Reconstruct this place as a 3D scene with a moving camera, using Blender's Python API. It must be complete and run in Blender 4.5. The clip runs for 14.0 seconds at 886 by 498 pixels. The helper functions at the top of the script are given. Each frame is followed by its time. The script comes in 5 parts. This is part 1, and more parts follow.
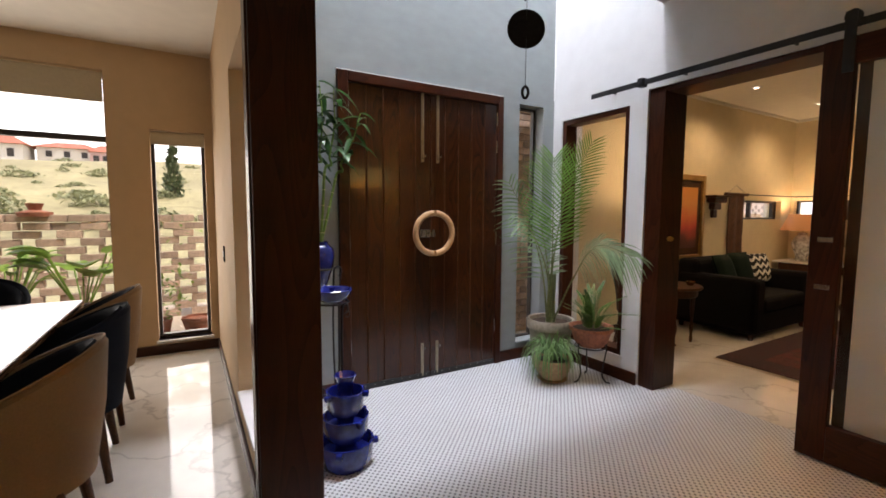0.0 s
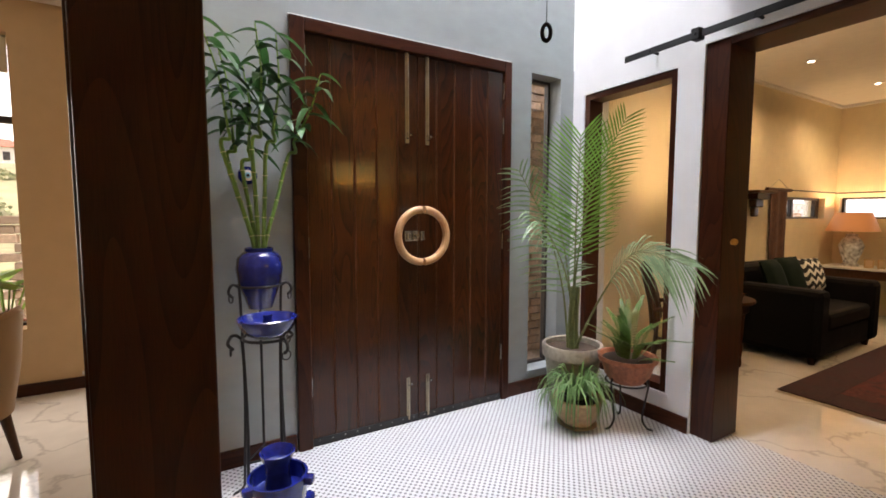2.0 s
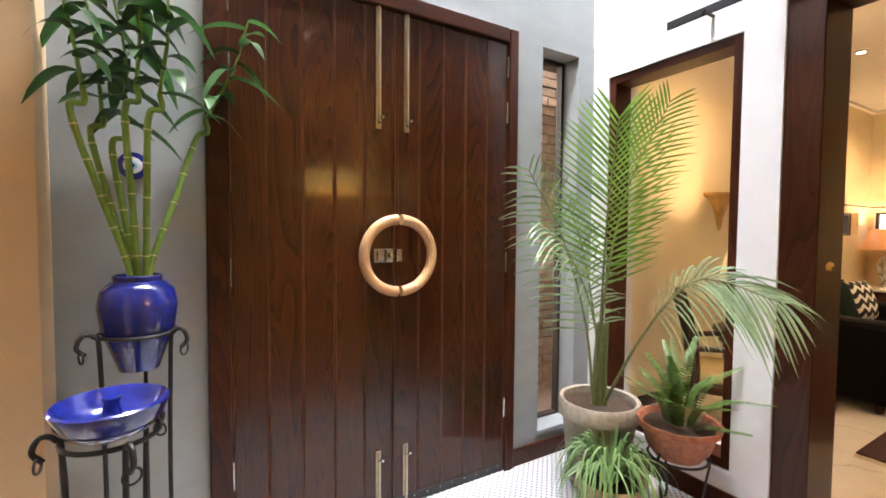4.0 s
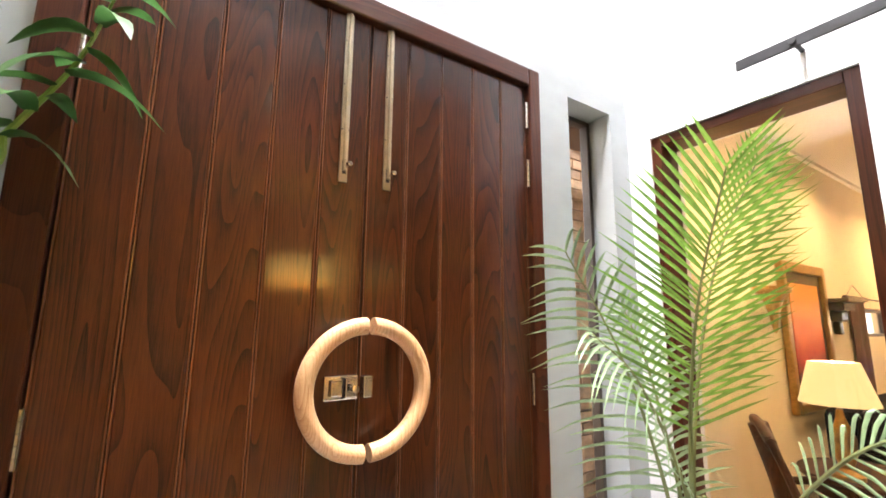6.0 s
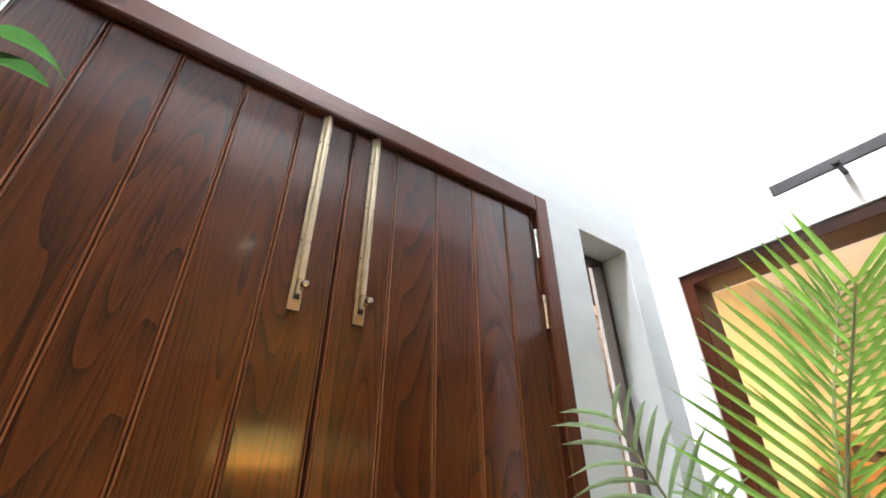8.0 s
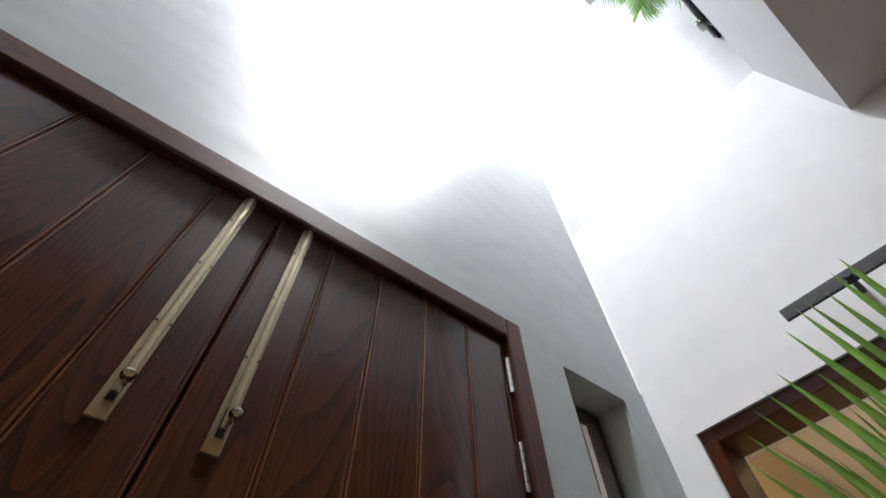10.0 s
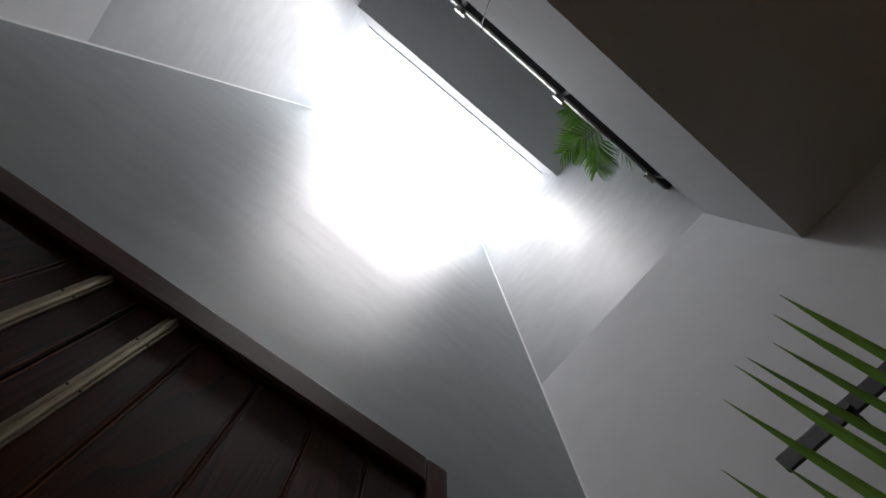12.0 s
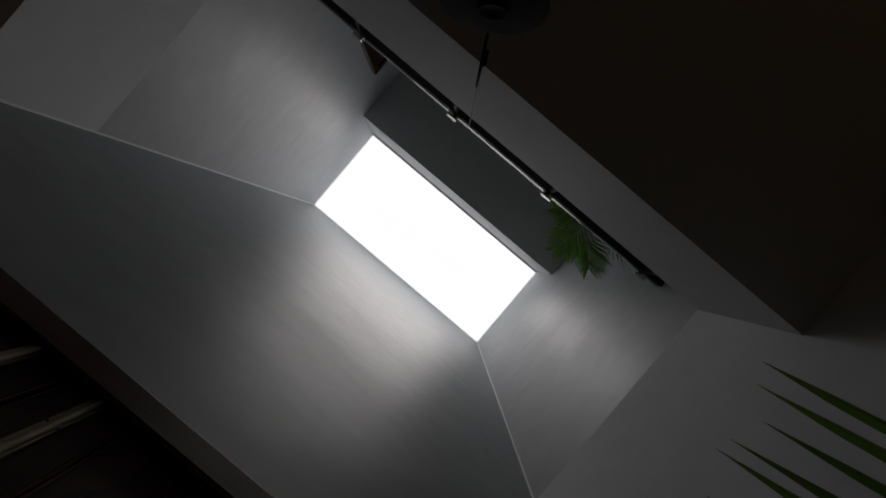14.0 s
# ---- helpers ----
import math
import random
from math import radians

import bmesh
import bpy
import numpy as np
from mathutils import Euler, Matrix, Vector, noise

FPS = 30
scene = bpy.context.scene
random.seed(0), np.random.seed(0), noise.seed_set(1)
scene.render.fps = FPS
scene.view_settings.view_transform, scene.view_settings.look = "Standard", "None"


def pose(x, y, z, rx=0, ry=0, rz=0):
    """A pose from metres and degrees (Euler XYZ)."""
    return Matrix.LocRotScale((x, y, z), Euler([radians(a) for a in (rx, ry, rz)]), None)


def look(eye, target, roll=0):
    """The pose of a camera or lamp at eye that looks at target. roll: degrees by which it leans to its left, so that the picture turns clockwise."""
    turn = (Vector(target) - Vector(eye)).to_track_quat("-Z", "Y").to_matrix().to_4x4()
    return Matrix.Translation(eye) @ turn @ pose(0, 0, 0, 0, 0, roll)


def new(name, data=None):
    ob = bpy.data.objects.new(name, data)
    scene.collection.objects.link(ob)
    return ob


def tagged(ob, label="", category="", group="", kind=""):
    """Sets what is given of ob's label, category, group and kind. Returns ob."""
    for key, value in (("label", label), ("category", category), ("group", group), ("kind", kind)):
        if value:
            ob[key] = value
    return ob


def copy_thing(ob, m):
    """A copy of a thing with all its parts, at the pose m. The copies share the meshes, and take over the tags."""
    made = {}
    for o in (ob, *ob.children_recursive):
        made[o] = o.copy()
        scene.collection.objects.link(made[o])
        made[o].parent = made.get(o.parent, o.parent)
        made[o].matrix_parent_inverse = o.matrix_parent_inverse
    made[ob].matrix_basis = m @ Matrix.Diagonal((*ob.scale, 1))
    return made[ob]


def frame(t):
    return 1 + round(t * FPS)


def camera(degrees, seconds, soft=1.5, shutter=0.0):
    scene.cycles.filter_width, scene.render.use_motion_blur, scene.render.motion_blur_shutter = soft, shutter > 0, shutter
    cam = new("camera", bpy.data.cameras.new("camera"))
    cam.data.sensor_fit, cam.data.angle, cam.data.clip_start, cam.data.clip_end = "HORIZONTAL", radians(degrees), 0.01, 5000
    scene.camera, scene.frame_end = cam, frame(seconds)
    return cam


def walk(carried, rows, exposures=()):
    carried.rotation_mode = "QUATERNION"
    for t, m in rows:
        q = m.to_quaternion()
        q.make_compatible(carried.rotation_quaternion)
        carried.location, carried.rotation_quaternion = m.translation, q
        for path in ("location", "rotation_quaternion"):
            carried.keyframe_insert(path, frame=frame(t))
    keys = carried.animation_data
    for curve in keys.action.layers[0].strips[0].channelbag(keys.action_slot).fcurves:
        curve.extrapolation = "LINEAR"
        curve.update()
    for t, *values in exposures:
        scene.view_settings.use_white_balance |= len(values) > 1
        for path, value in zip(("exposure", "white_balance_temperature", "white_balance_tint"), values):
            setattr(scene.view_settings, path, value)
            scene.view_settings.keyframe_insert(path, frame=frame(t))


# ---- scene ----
cam = camera(90.7, 14.0, soft=1.7)
# seconds, eye, yaw, pitch, roll
PATH = [
    (0, -0.047, 0.172, 1.383, -30.30, -4.78, 0.30),
    (0.5, 0.057, 0.354, 1.380, -30.52, -4.74, 0.40),
    (1, 0.175, 0.526, 1.378, -30.24, -4.72, 0.35),
    (1.5, 0.286, 0.683, 1.340, -30.24, -4.52, 0.30),
    (2, 0.426, 0.843, 1.340, -29.96, -4.38, 0.06),
    (4.5, 0.907, 1.634, 1.327, -31.55, -0.66, 0.49),
    (5, 0.988, 1.811, 1.336, -32.06, 2.33, 0.46),
    (5.5, 1.082, 1.990, 1.351, -32.45, 5.69, 0.44),
    (6, 1.181, 2.155, 1.382, -33.36, 9.78, 0.58),
    (6.5, 1.247, 2.290, 1.402, -33.87, 14.34, 0.57),
    (7, 1.283, 2.395, 1.427, -34.38, 19.76, 0.41),
    (7.5, 1.320, 2.453, 1.440, -34.70, 25.28, 0.31),
    (8, 1.386, 2.503, 1.444, -35.11, 31.04, 0.01),
    (10.5, 1.704, 2.738, 1.473, -37.57, 60.68, -0.58),
    (11, 1.747, 2.761, 1.483, -37.64, 66.05, -0.33),
    (11.5, 1.837, 2.775, 1.508, -38.29, 71.60, -0.53),
    (12, 1.938, 2.752, 1.540, -39.53, 76.67, -0.80),
    (12.5, 2.016, 2.734, 1.556, -39.19, 82.50, 0.18),
    (13, 2.046, 2.755, 1.574, -38.14, 87.39, 1.92),
    (13.5, 2.049, 2.764, 1.581, -29.93, 89.37, 10.32),
    (14, 2.016, 2.753, 1.585, -45.63, 89.74, -5.43),
]
EXPOSURES = [(0.0, -0.13, 6200, 16), (2.0, 0.27, 6350, 16), (4.5, 1.14, 6500, 17), (5.5, 1.5, 6600, 17), (6.5, 1.63, 6650, 17), (8.0, 1.4, 6350, 14), (10.5, -0.84, 6350, 13), (11.0, -1.32, 6350, 13),
             (11.5, -1.98, 6400, 13), (12.0, -2.7, 6450, 14), (12.5, -3.33, 6550, 14), (13.0, -4.08, 6600, 14), (14.0, -4.83, 6650, 14)]
walk(cam, [(t, pose(x, y, z, 90 + pitch, 0, yaw) @ pose(0, 0, 0, 0, 0, roll)) for t, x, y, z, yaw, pitch, roll in PATH], EXPOSURES)

# ---- light ----
world = bpy.data.worlds.new("world")
scene.world = world
world.use_nodes = True
_sky = world.node_tree.nodes.new("ShaderNodeTexSky")
_sky.sky_type = "NISHITA"
_sky.sun_disc = False
_sky.sun_elevation, _sky.sun_rotation = radians(55), radians(150)
_sky.air_density, _sky.dust_density = 1.0, 3.0
_bg = world.node_tree.nodes["Background"]
_bg.inputs[1].default_value = 0.15
world.node_tree.links.new(_sky.outputs[0], _bg.inputs[0])


def lamp(name, kind, m, energy, color, **more):
    data = bpy.data.lights.new(name, kind)
    data.energy, data.color = energy, color
    ob = new(name, data)
    ob.matrix_world = m
    if kind == "AREA":
        data.shape, data.size, data.size_y = "RECTANGLE", more["size"], more["size_y"]
        data.spread = radians(more.get("spread", 180))
    if kind in ("POINT", "SPOT"):
        data.shadow_soft_size = more.get("radius", 0.03)
    if kind == "SPOT":
        data.spot_size, data.spot_blend = radians(more.get("cone", 100)), 1.0
    if kind == "SUN":
        data.angle = radians(more["angle"])
    return ob


WARM = (1.0, 0.68, 0.36)
lamp("sun", "SUN", look((0, 0, 20), (-3, 4, 6)), 5.0, (1.0, 0.93, 0.82), angle=3.0)
lamp("skylight_glow", "AREA", look((1.85, 2.52, 6.5), (1.80, 3.30, 5.35)), 210, (1.0, 0.98, 0.96), size=1.7, size_y=0.4, spread=112)
lamp("dining_daylight", "AREA", pose(-1.9, 5.30, 1.5, 90, 0, 180), 50, (1.0, 0.90, 0.74), size=2.3, size_y=1.7)
lamp("slot_daylight", "AREA", pose(-0.09, 5.33, 1.05, 90, 0, 180), 9, (1.0, 0.90, 0.74), size=0.38, size_y=1.8)
# Only the first two lounge spots are known; the other three are added fill.
for _x, _y in ((5.84, 2.90), (7.40, 2.84), (4.3, 2.75), (5.9, 1.0), (7.5, 1.0)):
    lamp("living_spot_fill", "SPOT", pose(_x, _y, 2.83), 50, WARM, cone=150, radius=0.05)
lamp("buffet_lamp_glow", "POINT", pose(8.15, 3.2, 1.24), 30, WARM, radius=0.06)
lamp("reading_lamp_glow", "POINT", pose(4.27, 3.02, 1.09), 42, WARM, radius=0.06)
# Warm fill added over the hall, from no known source.
for _x, _y in ((1.73, 1.5), (1.9, -0.8)):
    lamp("hall_fill_glow", "SPOT", pose(_x, _y, 2.88), 5, WARM, cone=120)
# ---- build ----
# ---- mesh helpers ----
def bm_box(x0, x1, y0, y1, z0, z1, bevel=0.0):
    bm = bmesh.new()
    bmesh.ops.create_cube(bm, size=1)
    bmesh.ops.scale(bm, vec=(x1 - x0, y1 - y0, z1 - z0), verts=bm.verts)
    bmesh.ops.translate(bm, vec=((x0 + x1) / 2, (y0 + y1) / 2, (z0 + z1) / 2), verts=bm.verts)
    if bevel:
        bmesh.ops.bevel(bm, geom=bm.edges[:], offset=bevel, segments=2, affect="EDGES", profile=0.5)
    return bm


def merge(*bms):
    """Joins several bmeshes of one piece into the first."""
    out = bms[0]
    for b in bms[1:]:
        m = bpy.data.meshes.new("tmp")
        b.to_mesh(m)
        b.free()
        out.from_mesh(m)
        bpy.data.meshes.remove(m)
    return out


def lathe(profile, n=32, lobes=0, depth=0.0):
    """A turned body from (radius, height) pairs; lobes flute it."""
    bm = bmesh.new()
    rings = []
    for r, z in profile:
        ring = []
        for i in range(n):
            a = 2 * math.pi * i / n
            k = r * (1 + depth * math.cos(lobes * a)) if lobes else r
            ring.append(bm.verts.new((k * math.cos(a), k * math.sin(a), z)))
        rings.append(ring)
    for a, b in zip(rings, rings[1:]):
        for i in range(n):
            bm.faces.new((a[i], a[(i + 1) % n], b[(i + 1) % n], b[i]))
    for ring in (rings[0], rings[-1]):
        if profile[rings.index(ring)][0] > 0.0005:
            bm.faces.new(ring)
    bmesh.ops.remove_doubles(bm, verts=bm.verts, dist=1e-5)
    bmesh.ops.recalc_face_normals(bm, faces=bm.faces)
    return bm


def tube(points, radius, n=8, taper=1.0, nodes=0.0):
    """A round bar along points, tapering to taper; nodes swell it now and then."""
    bm = bmesh.new()
    pts = [Vector(p) for p in points]
    rings = []
    side = None
    for i, p in enumerate(pts):
        d = (pts[min(i + 1, len(pts) - 1)] - pts[max(i - 1, 0)]).normalized()
        if side is None:
            side = d.orthogonal().normalized()
        side = (side - d * side.dot(d)).normalized()
        up = d.cross(side)
        r = radius * (1 + (taper - 1) * i / max(1, len(pts) - 1))
        if nodes and i % 4 == 0:
            r *= 1 + nodes
        rings.append([bm.verts.new(p + r * (math.cos(2 * math.pi * k / n) * side + math.sin(2 * math.pi * k / n) * up)) for k in range(n)])
    for a, b in zip(rings, rings[1:]):
        for i in range(n):
            bm.faces.new((a[i], a[(i + 1) % n], b[(i + 1) % n], b[i]))
    bm.faces.new(rings[0][::-1])
    bm.faces.new(rings[-1])
    return bm


def curve_points(ctrl, n=16):
    """Smooth points through the controls."""
    c = [Vector(p) for p in ctrl]
    c = [2 * c[0] - c[1]] + c + [2 * c[-1] - c[-2]]
    out = []
    for i in range(1, len(c) - 2):
        for k in range(n):
            t = k / n
            out.append(0.5 * (2 * c[i] + (c[i + 1] - c[i - 1]) * t + (2 * c[i - 1] - 5 * c[i] + 4 * c[i + 1] - c[i + 2]) * t * t + (3 * c[i] - c[i - 1] - 3 * c[i + 1] + c[i + 2]) * t ** 3))
    out.append(c[-2])
    return out


def mesh_of(name, bm, material, smooth=False):
    m = bpy.data.meshes.new(name)
    bm.to_mesh(m)
    bm.free()
    if material:
        m.materials.append(material)
    if smooth:
        m.shade_smooth()
        m.set_sharp_from_angle(angle=radians(40))
    return m


def part(name, bm, material, parent=None, label="", smooth=False):
    ob = new(name, mesh_of(name, bm, material, smooth))
    if parent is not None:
        ob.parent = parent
    if label:
        tagged(ob, label)
    return ob


def thing(name, x, y, z, label, category, group="", kind="", rz=0.0):
    ob = new(name)
    ob.matrix_world = pose(x, y, z, 0, 0, rz)
    ob.empty_display_size = 0.1
    return tagged(ob, label, category, group, kind)


def solid(name, bm, material, label, category, kind="structure"):
    return tagged(part(name, bm, material), label, category, "", kind)


def wall_with_holes(axis, a0, a1, t0, t1, z0, z1, holes):
    """A wall along x or y from a0 to a1, thick from t0 to t1, with holes (a0, a1, z0, z1)."""
    xs = sorted({a0, a1, *[h[0] for h in holes], *[h[1] for h in holes]})
    zs = sorted({z0, z1, *[h[2] for h in holes], *[h[3] for h in holes]})
    bm = bmesh.new()
    full = lambda i, j: 0 <= i < len(xs) - 1 and 0 <= j < len(zs) - 1 and not any(
        h[0] < (xs[i] + xs[i + 1]) / 2 < h[1] and h[2] < (zs[j] + zs[j + 1]) / 2 < h[3] for h in holes)
    V = {}

    def v(a, t, z):
        key = (a, t, z)
        if key not in V:
            V[key] = bm.verts.new((a, t, z) if axis == "x" else (t, a, z))
        return V[key]
    for i in range(len(xs) - 1):
        for j in range(len(zs) - 1):
            if not full(i, j):
                continue
            p, q, r, s = xs[i], xs[i + 1], zs[j], zs[j + 1]
            for t in (t0, t1):
                bm.faces.new((v(p, t, r), v(q, t, r), v(q, t, s), v(p, t, s)))
            if not full(i - 1, j):
                bm.faces.new((v(p, t0, r), v(p, t1, r), v(p, t1, s), v(p, t0, s)))
            if not full(i + 1, j):
                bm.faces.new((v(q, t0, r), v(q, t1, r), v(q, t1, s), v(q, t0, s)))
            if not full(i, j - 1):
                bm.faces.new((v(p, t0, r), v(q, t0, r), v(q, t1, r), v(p, t1, r)))
            if not full(i, j + 1):
                bm.faces.new((v(p, t0, s), v(q, t0, s), v(q, t1, s), v(p, t1, s)))
    bmesh.ops.recalc_face_normals(bm, faces=bm.faces)
    return bm


# ---- materials ----
def material(name, color, rough=0.5, metal=0.0, spread=0.06, scale=8.0, bump=0.0, bump_scale=60.0, fine=40.0, stretch=(1, 1, 1), coat=0.0, vary=0.0, spec=0.5, sheen=0.0):
    """A surface with two scales of variation and fine relief."""
    m = bpy.data.materials.new(name)
    m.use_nodes = True
    n, l = m.node_tree.nodes, m.node_tree.links
    b = n["Principled BSDF"]
    b.inputs["Roughness"].default_value, b.inputs["Metallic"].default_value = rough, metal
    b.inputs["Coat Weight"].default_value, b.inputs["Specular IOR Level"].default_value = coat, spec
    b.inputs["Coat Roughness"].default_value = 0.05
    b.inputs["Sheen Weight"].default_value = sheen
    tc = n.new("ShaderNodeTexCoord")
    mp = n.new("ShaderNodeMapping")
    mp.inputs["Scale"].default_value = stretch
    l.new(tc.outputs["Object"], mp.inputs[0])
    large, small = n.new("ShaderNodeTexNoise"), n.new("ShaderNodeTexNoise")
    large.inputs["Scale"].default_value, small.inputs["Scale"].default_value = scale, fine
    large.inputs["Detail"].default_value = 4
    for tex in (large, small):
        l.new(mp.outputs[0], tex.inputs[0])
    add = n.new("ShaderNodeMath")
    add.operation = "ADD"
    l.new(large.outputs[0], add.inputs[0])
    l.new(small.outputs[0], add.inputs[1])
    ramp = n.new("ShaderNodeMapRange")
    ramp.inputs["From Min"].default_value, ramp.inputs["From Max"].default_value = 0.6, 1.4
    ramp.inputs["To Min"].default_value, ramp.inputs["To Max"].default_value = 1 - spread * 2, 1 + spread * 2
    l.new(add.outputs[0], ramp.inputs[0])
    hue = n.new("ShaderNodeHueSaturation")
    hue.inputs["Color"].default_value = (*color, 1)
    last = ramp.outputs[0]
    if vary:
        info = n.new("ShaderNodeObjectInfo")
        r2 = n.new("ShaderNodeMapRange")
        r2.inputs["To Min"].default_value, r2.inputs["To Max"].default_value = 1 - vary, 1 + vary
        l.new(info.outputs["Random"], r2.inputs[0])
        mul = n.new("ShaderNodeMath")
        mul.operation = "MULTIPLY"
        l.new(last, mul.inputs[0])
        l.new(r2.outputs[0], mul.inputs[1])
        last = mul.outputs[0]
    l.new(last, hue.inputs["Value"])
    l.new(hue.outputs[0], b.inputs["Base Color"])
    rr = n.new("ShaderNodeMapRange")
    rr.inputs["To Min"].default_value, rr.inputs["To Max"].default_value = max(0.02, rough * 0.8), min(1, rough * 1.25)
    l.new(large.outputs[0], rr.inputs[0])
    l.new(rr.outputs[0], b.inputs["Roughness"])
    if bump:
        tex = n.new("ShaderNodeTexNoise")
        tex.inputs["Scale"].default_value = bump_scale
        l.new(mp.outputs[0], tex.inputs[0])
        bp = n.new("ShaderNodeBump")
        bp.inputs["Strength"].default_value, bp.inputs["Distance"].default_value = bump, 0.004 if bump_scale > 8 else 0.02
        l.new(tex.outputs[0], bp.inputs["Height"])
        l.new(bp.outputs[0], b.inputs["Normal"])
    return m


def wood(name, dark, light, rough=0.3, scale=1.0, coat=0.4, axis="z", vary=0.12):
    """Stained timber with cathedral grain that runs along one axis."""
    m = bpy.data.materials.new(name)
    m.use_nodes = True
    n, l = m.node_tree.nodes, m.node_tree.links
    b = n["Principled BSDF"]
    b.inputs["Coat Weight"].default_value, b.inputs["Coat Roughness"].default_value = coat, 0.11
    b.inputs["Specular IOR Level"].default_value = 0.15
    tc, mp = n.new("ShaderNodeTexCoord"), n.new("ShaderNodeMapping")
    info = n.new("ShaderNodeObjectInfo")
    shift = n.new("ShaderNodeVectorMath")
    shift.operation = "MULTIPLY_ADD"
    comb = n.new("ShaderNodeCombineXYZ")
    for i in range(3):
        l.new(info.outputs["Random"], comb.inputs[i])
    shift.inputs[1].default_value = (3.7, 5.1, 7.3)
    l.new(comb.outputs[0], shift.inputs[0])
    l.new(tc.outputs["Object"], shift.inputs[2])
    l.new(shift.outputs[0], mp.inputs[0])
    sc = {"z": (14, 14, 1.5), "x": (1.5, 14, 14), "y": (14, 1.5, 14)}[axis]
    mp.inputs["Scale"].default_value = [k * scale for k in sc]
    rings = n.new("ShaderNodeTexNoise")
    rings.inputs["Scale"].default_value, rings.inputs["Detail"].default_value, rings.inputs["Distortion"].default_value = 0.5, 1.3, 0.35
    rings.inputs["Roughness"].default_value = 0.28
    l.new(mp.outputs[0], rings.inputs[0])
    many = n.new("ShaderNodeMath")
    many.operation = "MULTIPLY"
    many.inputs[1].default_value = 27.0
    l.new(rings.outputs[0], many.inputs[0])
    wave = n.new("ShaderNodeMath")
    wave.operation = "FRACT"
    l.new(many.outputs[0], wave.inputs[0])
    early = n.new("ShaderNodeMath")
    early.operation = "POWER"
    early.inputs[1].default_value = 0.5
    l.new(wave.outputs[0], early.inputs[0])
    fib, mp2 = n.new("ShaderNodeTexNoise"), n.new("ShaderNodeMapping")
    mp2.inputs["Scale"].default_value = [k * scale * 15 if k > 3 else k * scale * 2.4 for k in sc]
    l.new(shift.outputs[0], mp2.inputs[0])
    l.new(mp2.outputs[0], fib.inputs[0])
    fib.inputs["Detail"].default_value = 3
    blot = n.new("ShaderNodeTexNoise")
    blot.inputs["Scale"].default_value = 3.0
    l.new(tc.outputs["Object"], blot.inputs[0])
    mix1, mix2 = n.new("ShaderNodeMath"), n.new("ShaderNodeMath")
    mix1.operation = mix2.operation = "MULTIPLY_ADD"
    mix1.inputs[1].default_value, mix2.inputs[1].default_value = 0.30, 0.52
    l.new(early.outputs[0], mix1.inputs[0])
    soft = n.new("ShaderNodeMath")
    soft.operation = "MULTIPLY"
    soft.inputs[1].default_value = 0.70
    l.new(fib.outputs[0], soft.inputs[0])
    l.new(soft.outputs[0], mix1.inputs[2])
    l.new(blot.outputs[0], mix2.inputs[0])
    l.new(mix1.outputs[0], mix2.inputs[2])
    span = n.new("ShaderNodeMapRange")
    span.inputs["From Min"].default_value, span.inputs["From Max"].default_value = 0.58, 1.06
    ramp = n.new("ShaderNodeValToRGB")
    ramp.color_ramp.elements[0].position, ramp.color_ramp.elements[0].color = 0.0, (*dark, 1)
    ramp.color_ramp.elements[1].position, ramp.color_ramp.elements[1].color = 1.0, (*light, 1)
    l.new(mix2.outputs[0], span.inputs[0])
    l.new(span.outputs[0], ramp.inputs[0])
    hue = n.new("ShaderNodeHueSaturation")
    rv = n.new("ShaderNodeMapRange")
    rv.inputs["To Min"].default_value, rv.inputs["To Max"].default_value = 1 - vary, 1 + vary
    l.new(info.outputs["Random"], rv.inputs[0])
    l.new(rv.outputs[0], hue.inputs["Value"])
    l.new(ramp.outputs[0], hue.inputs["Color"])
    l.new(hue.outputs[0], b.inputs["Base Color"])
    rr = n.new("ShaderNodeMapRange")
    rr.inputs["To Min"].default_value, rr.inputs["To Max"].default_value = rough * 0.8, rough * 1.4
    l.new(fib.outputs[0], rr.inputs[0])
    l.new(rr.outputs[0], b.inputs["Roughness"])
    bp = n.new("ShaderNodeBump")
    bp.inputs["Strength"].default_value, bp.inputs["Distance"].default_value = 0.06, 0.001
    l.new(fib.outputs[0], bp.inputs["Height"])
    l.new(bp.outputs[0], b.inputs["Normal"])
    return m


def marble():
    m = material("polished_marble", (0.72, 0.68, 0.62), 0.07, spread=0.04, scale=1.2, fine=6)
    n, l = m.node_tree.nodes, m.node_tree.links
    b = n["Principled BSDF"]
    hue = b.inputs["Base Color"].links[0].from_node
    tc = n.new("ShaderNodeTexCoord")
    warp = n.new("ShaderNodeTexNoise")
    warp.inputs["Scale"].default_value, warp.inputs["Detail"].default_value = 1.1, 6
    l.new(tc.outputs["Object"], warp.inputs[0])
    d = n.new("ShaderNodeMath")
    d.operation = "SUBTRACT"
    d.inputs[1].default_value = 0.5
    l.new(warp.outputs[0], d.inputs[0])
    ab = n.new("ShaderNodeMath")
    ab.operation = "ABSOLUTE"
    l.new(d.outputs[0], ab.inputs[0])
    r = n.new("ShaderNodeMapRange")
    r.inputs["From Max"].default_value, r.inputs["To Min"].default_value, r.inputs["To Max"].default_value = 0.012, 0.55, 0.0
    l.new(ab.outputs[0], r.inputs[0])
    mix = n.new("ShaderNodeMix")
    mix.data_type = "RGBA"
    l.new(r.outputs[0], mix.inputs[0])
    l.new(hue.outputs[0], mix.inputs[6])
    mix.inputs[7].default_value = (0.36, 0.33, 0.30, 1)
    l.new(mix.outputs[2], b.inputs["Base Color"])
    rr = b.inputs["Roughness"].links[0]
    l.remove(rr)
    b.inputs["Roughness"].default_value = 0.05
    return m


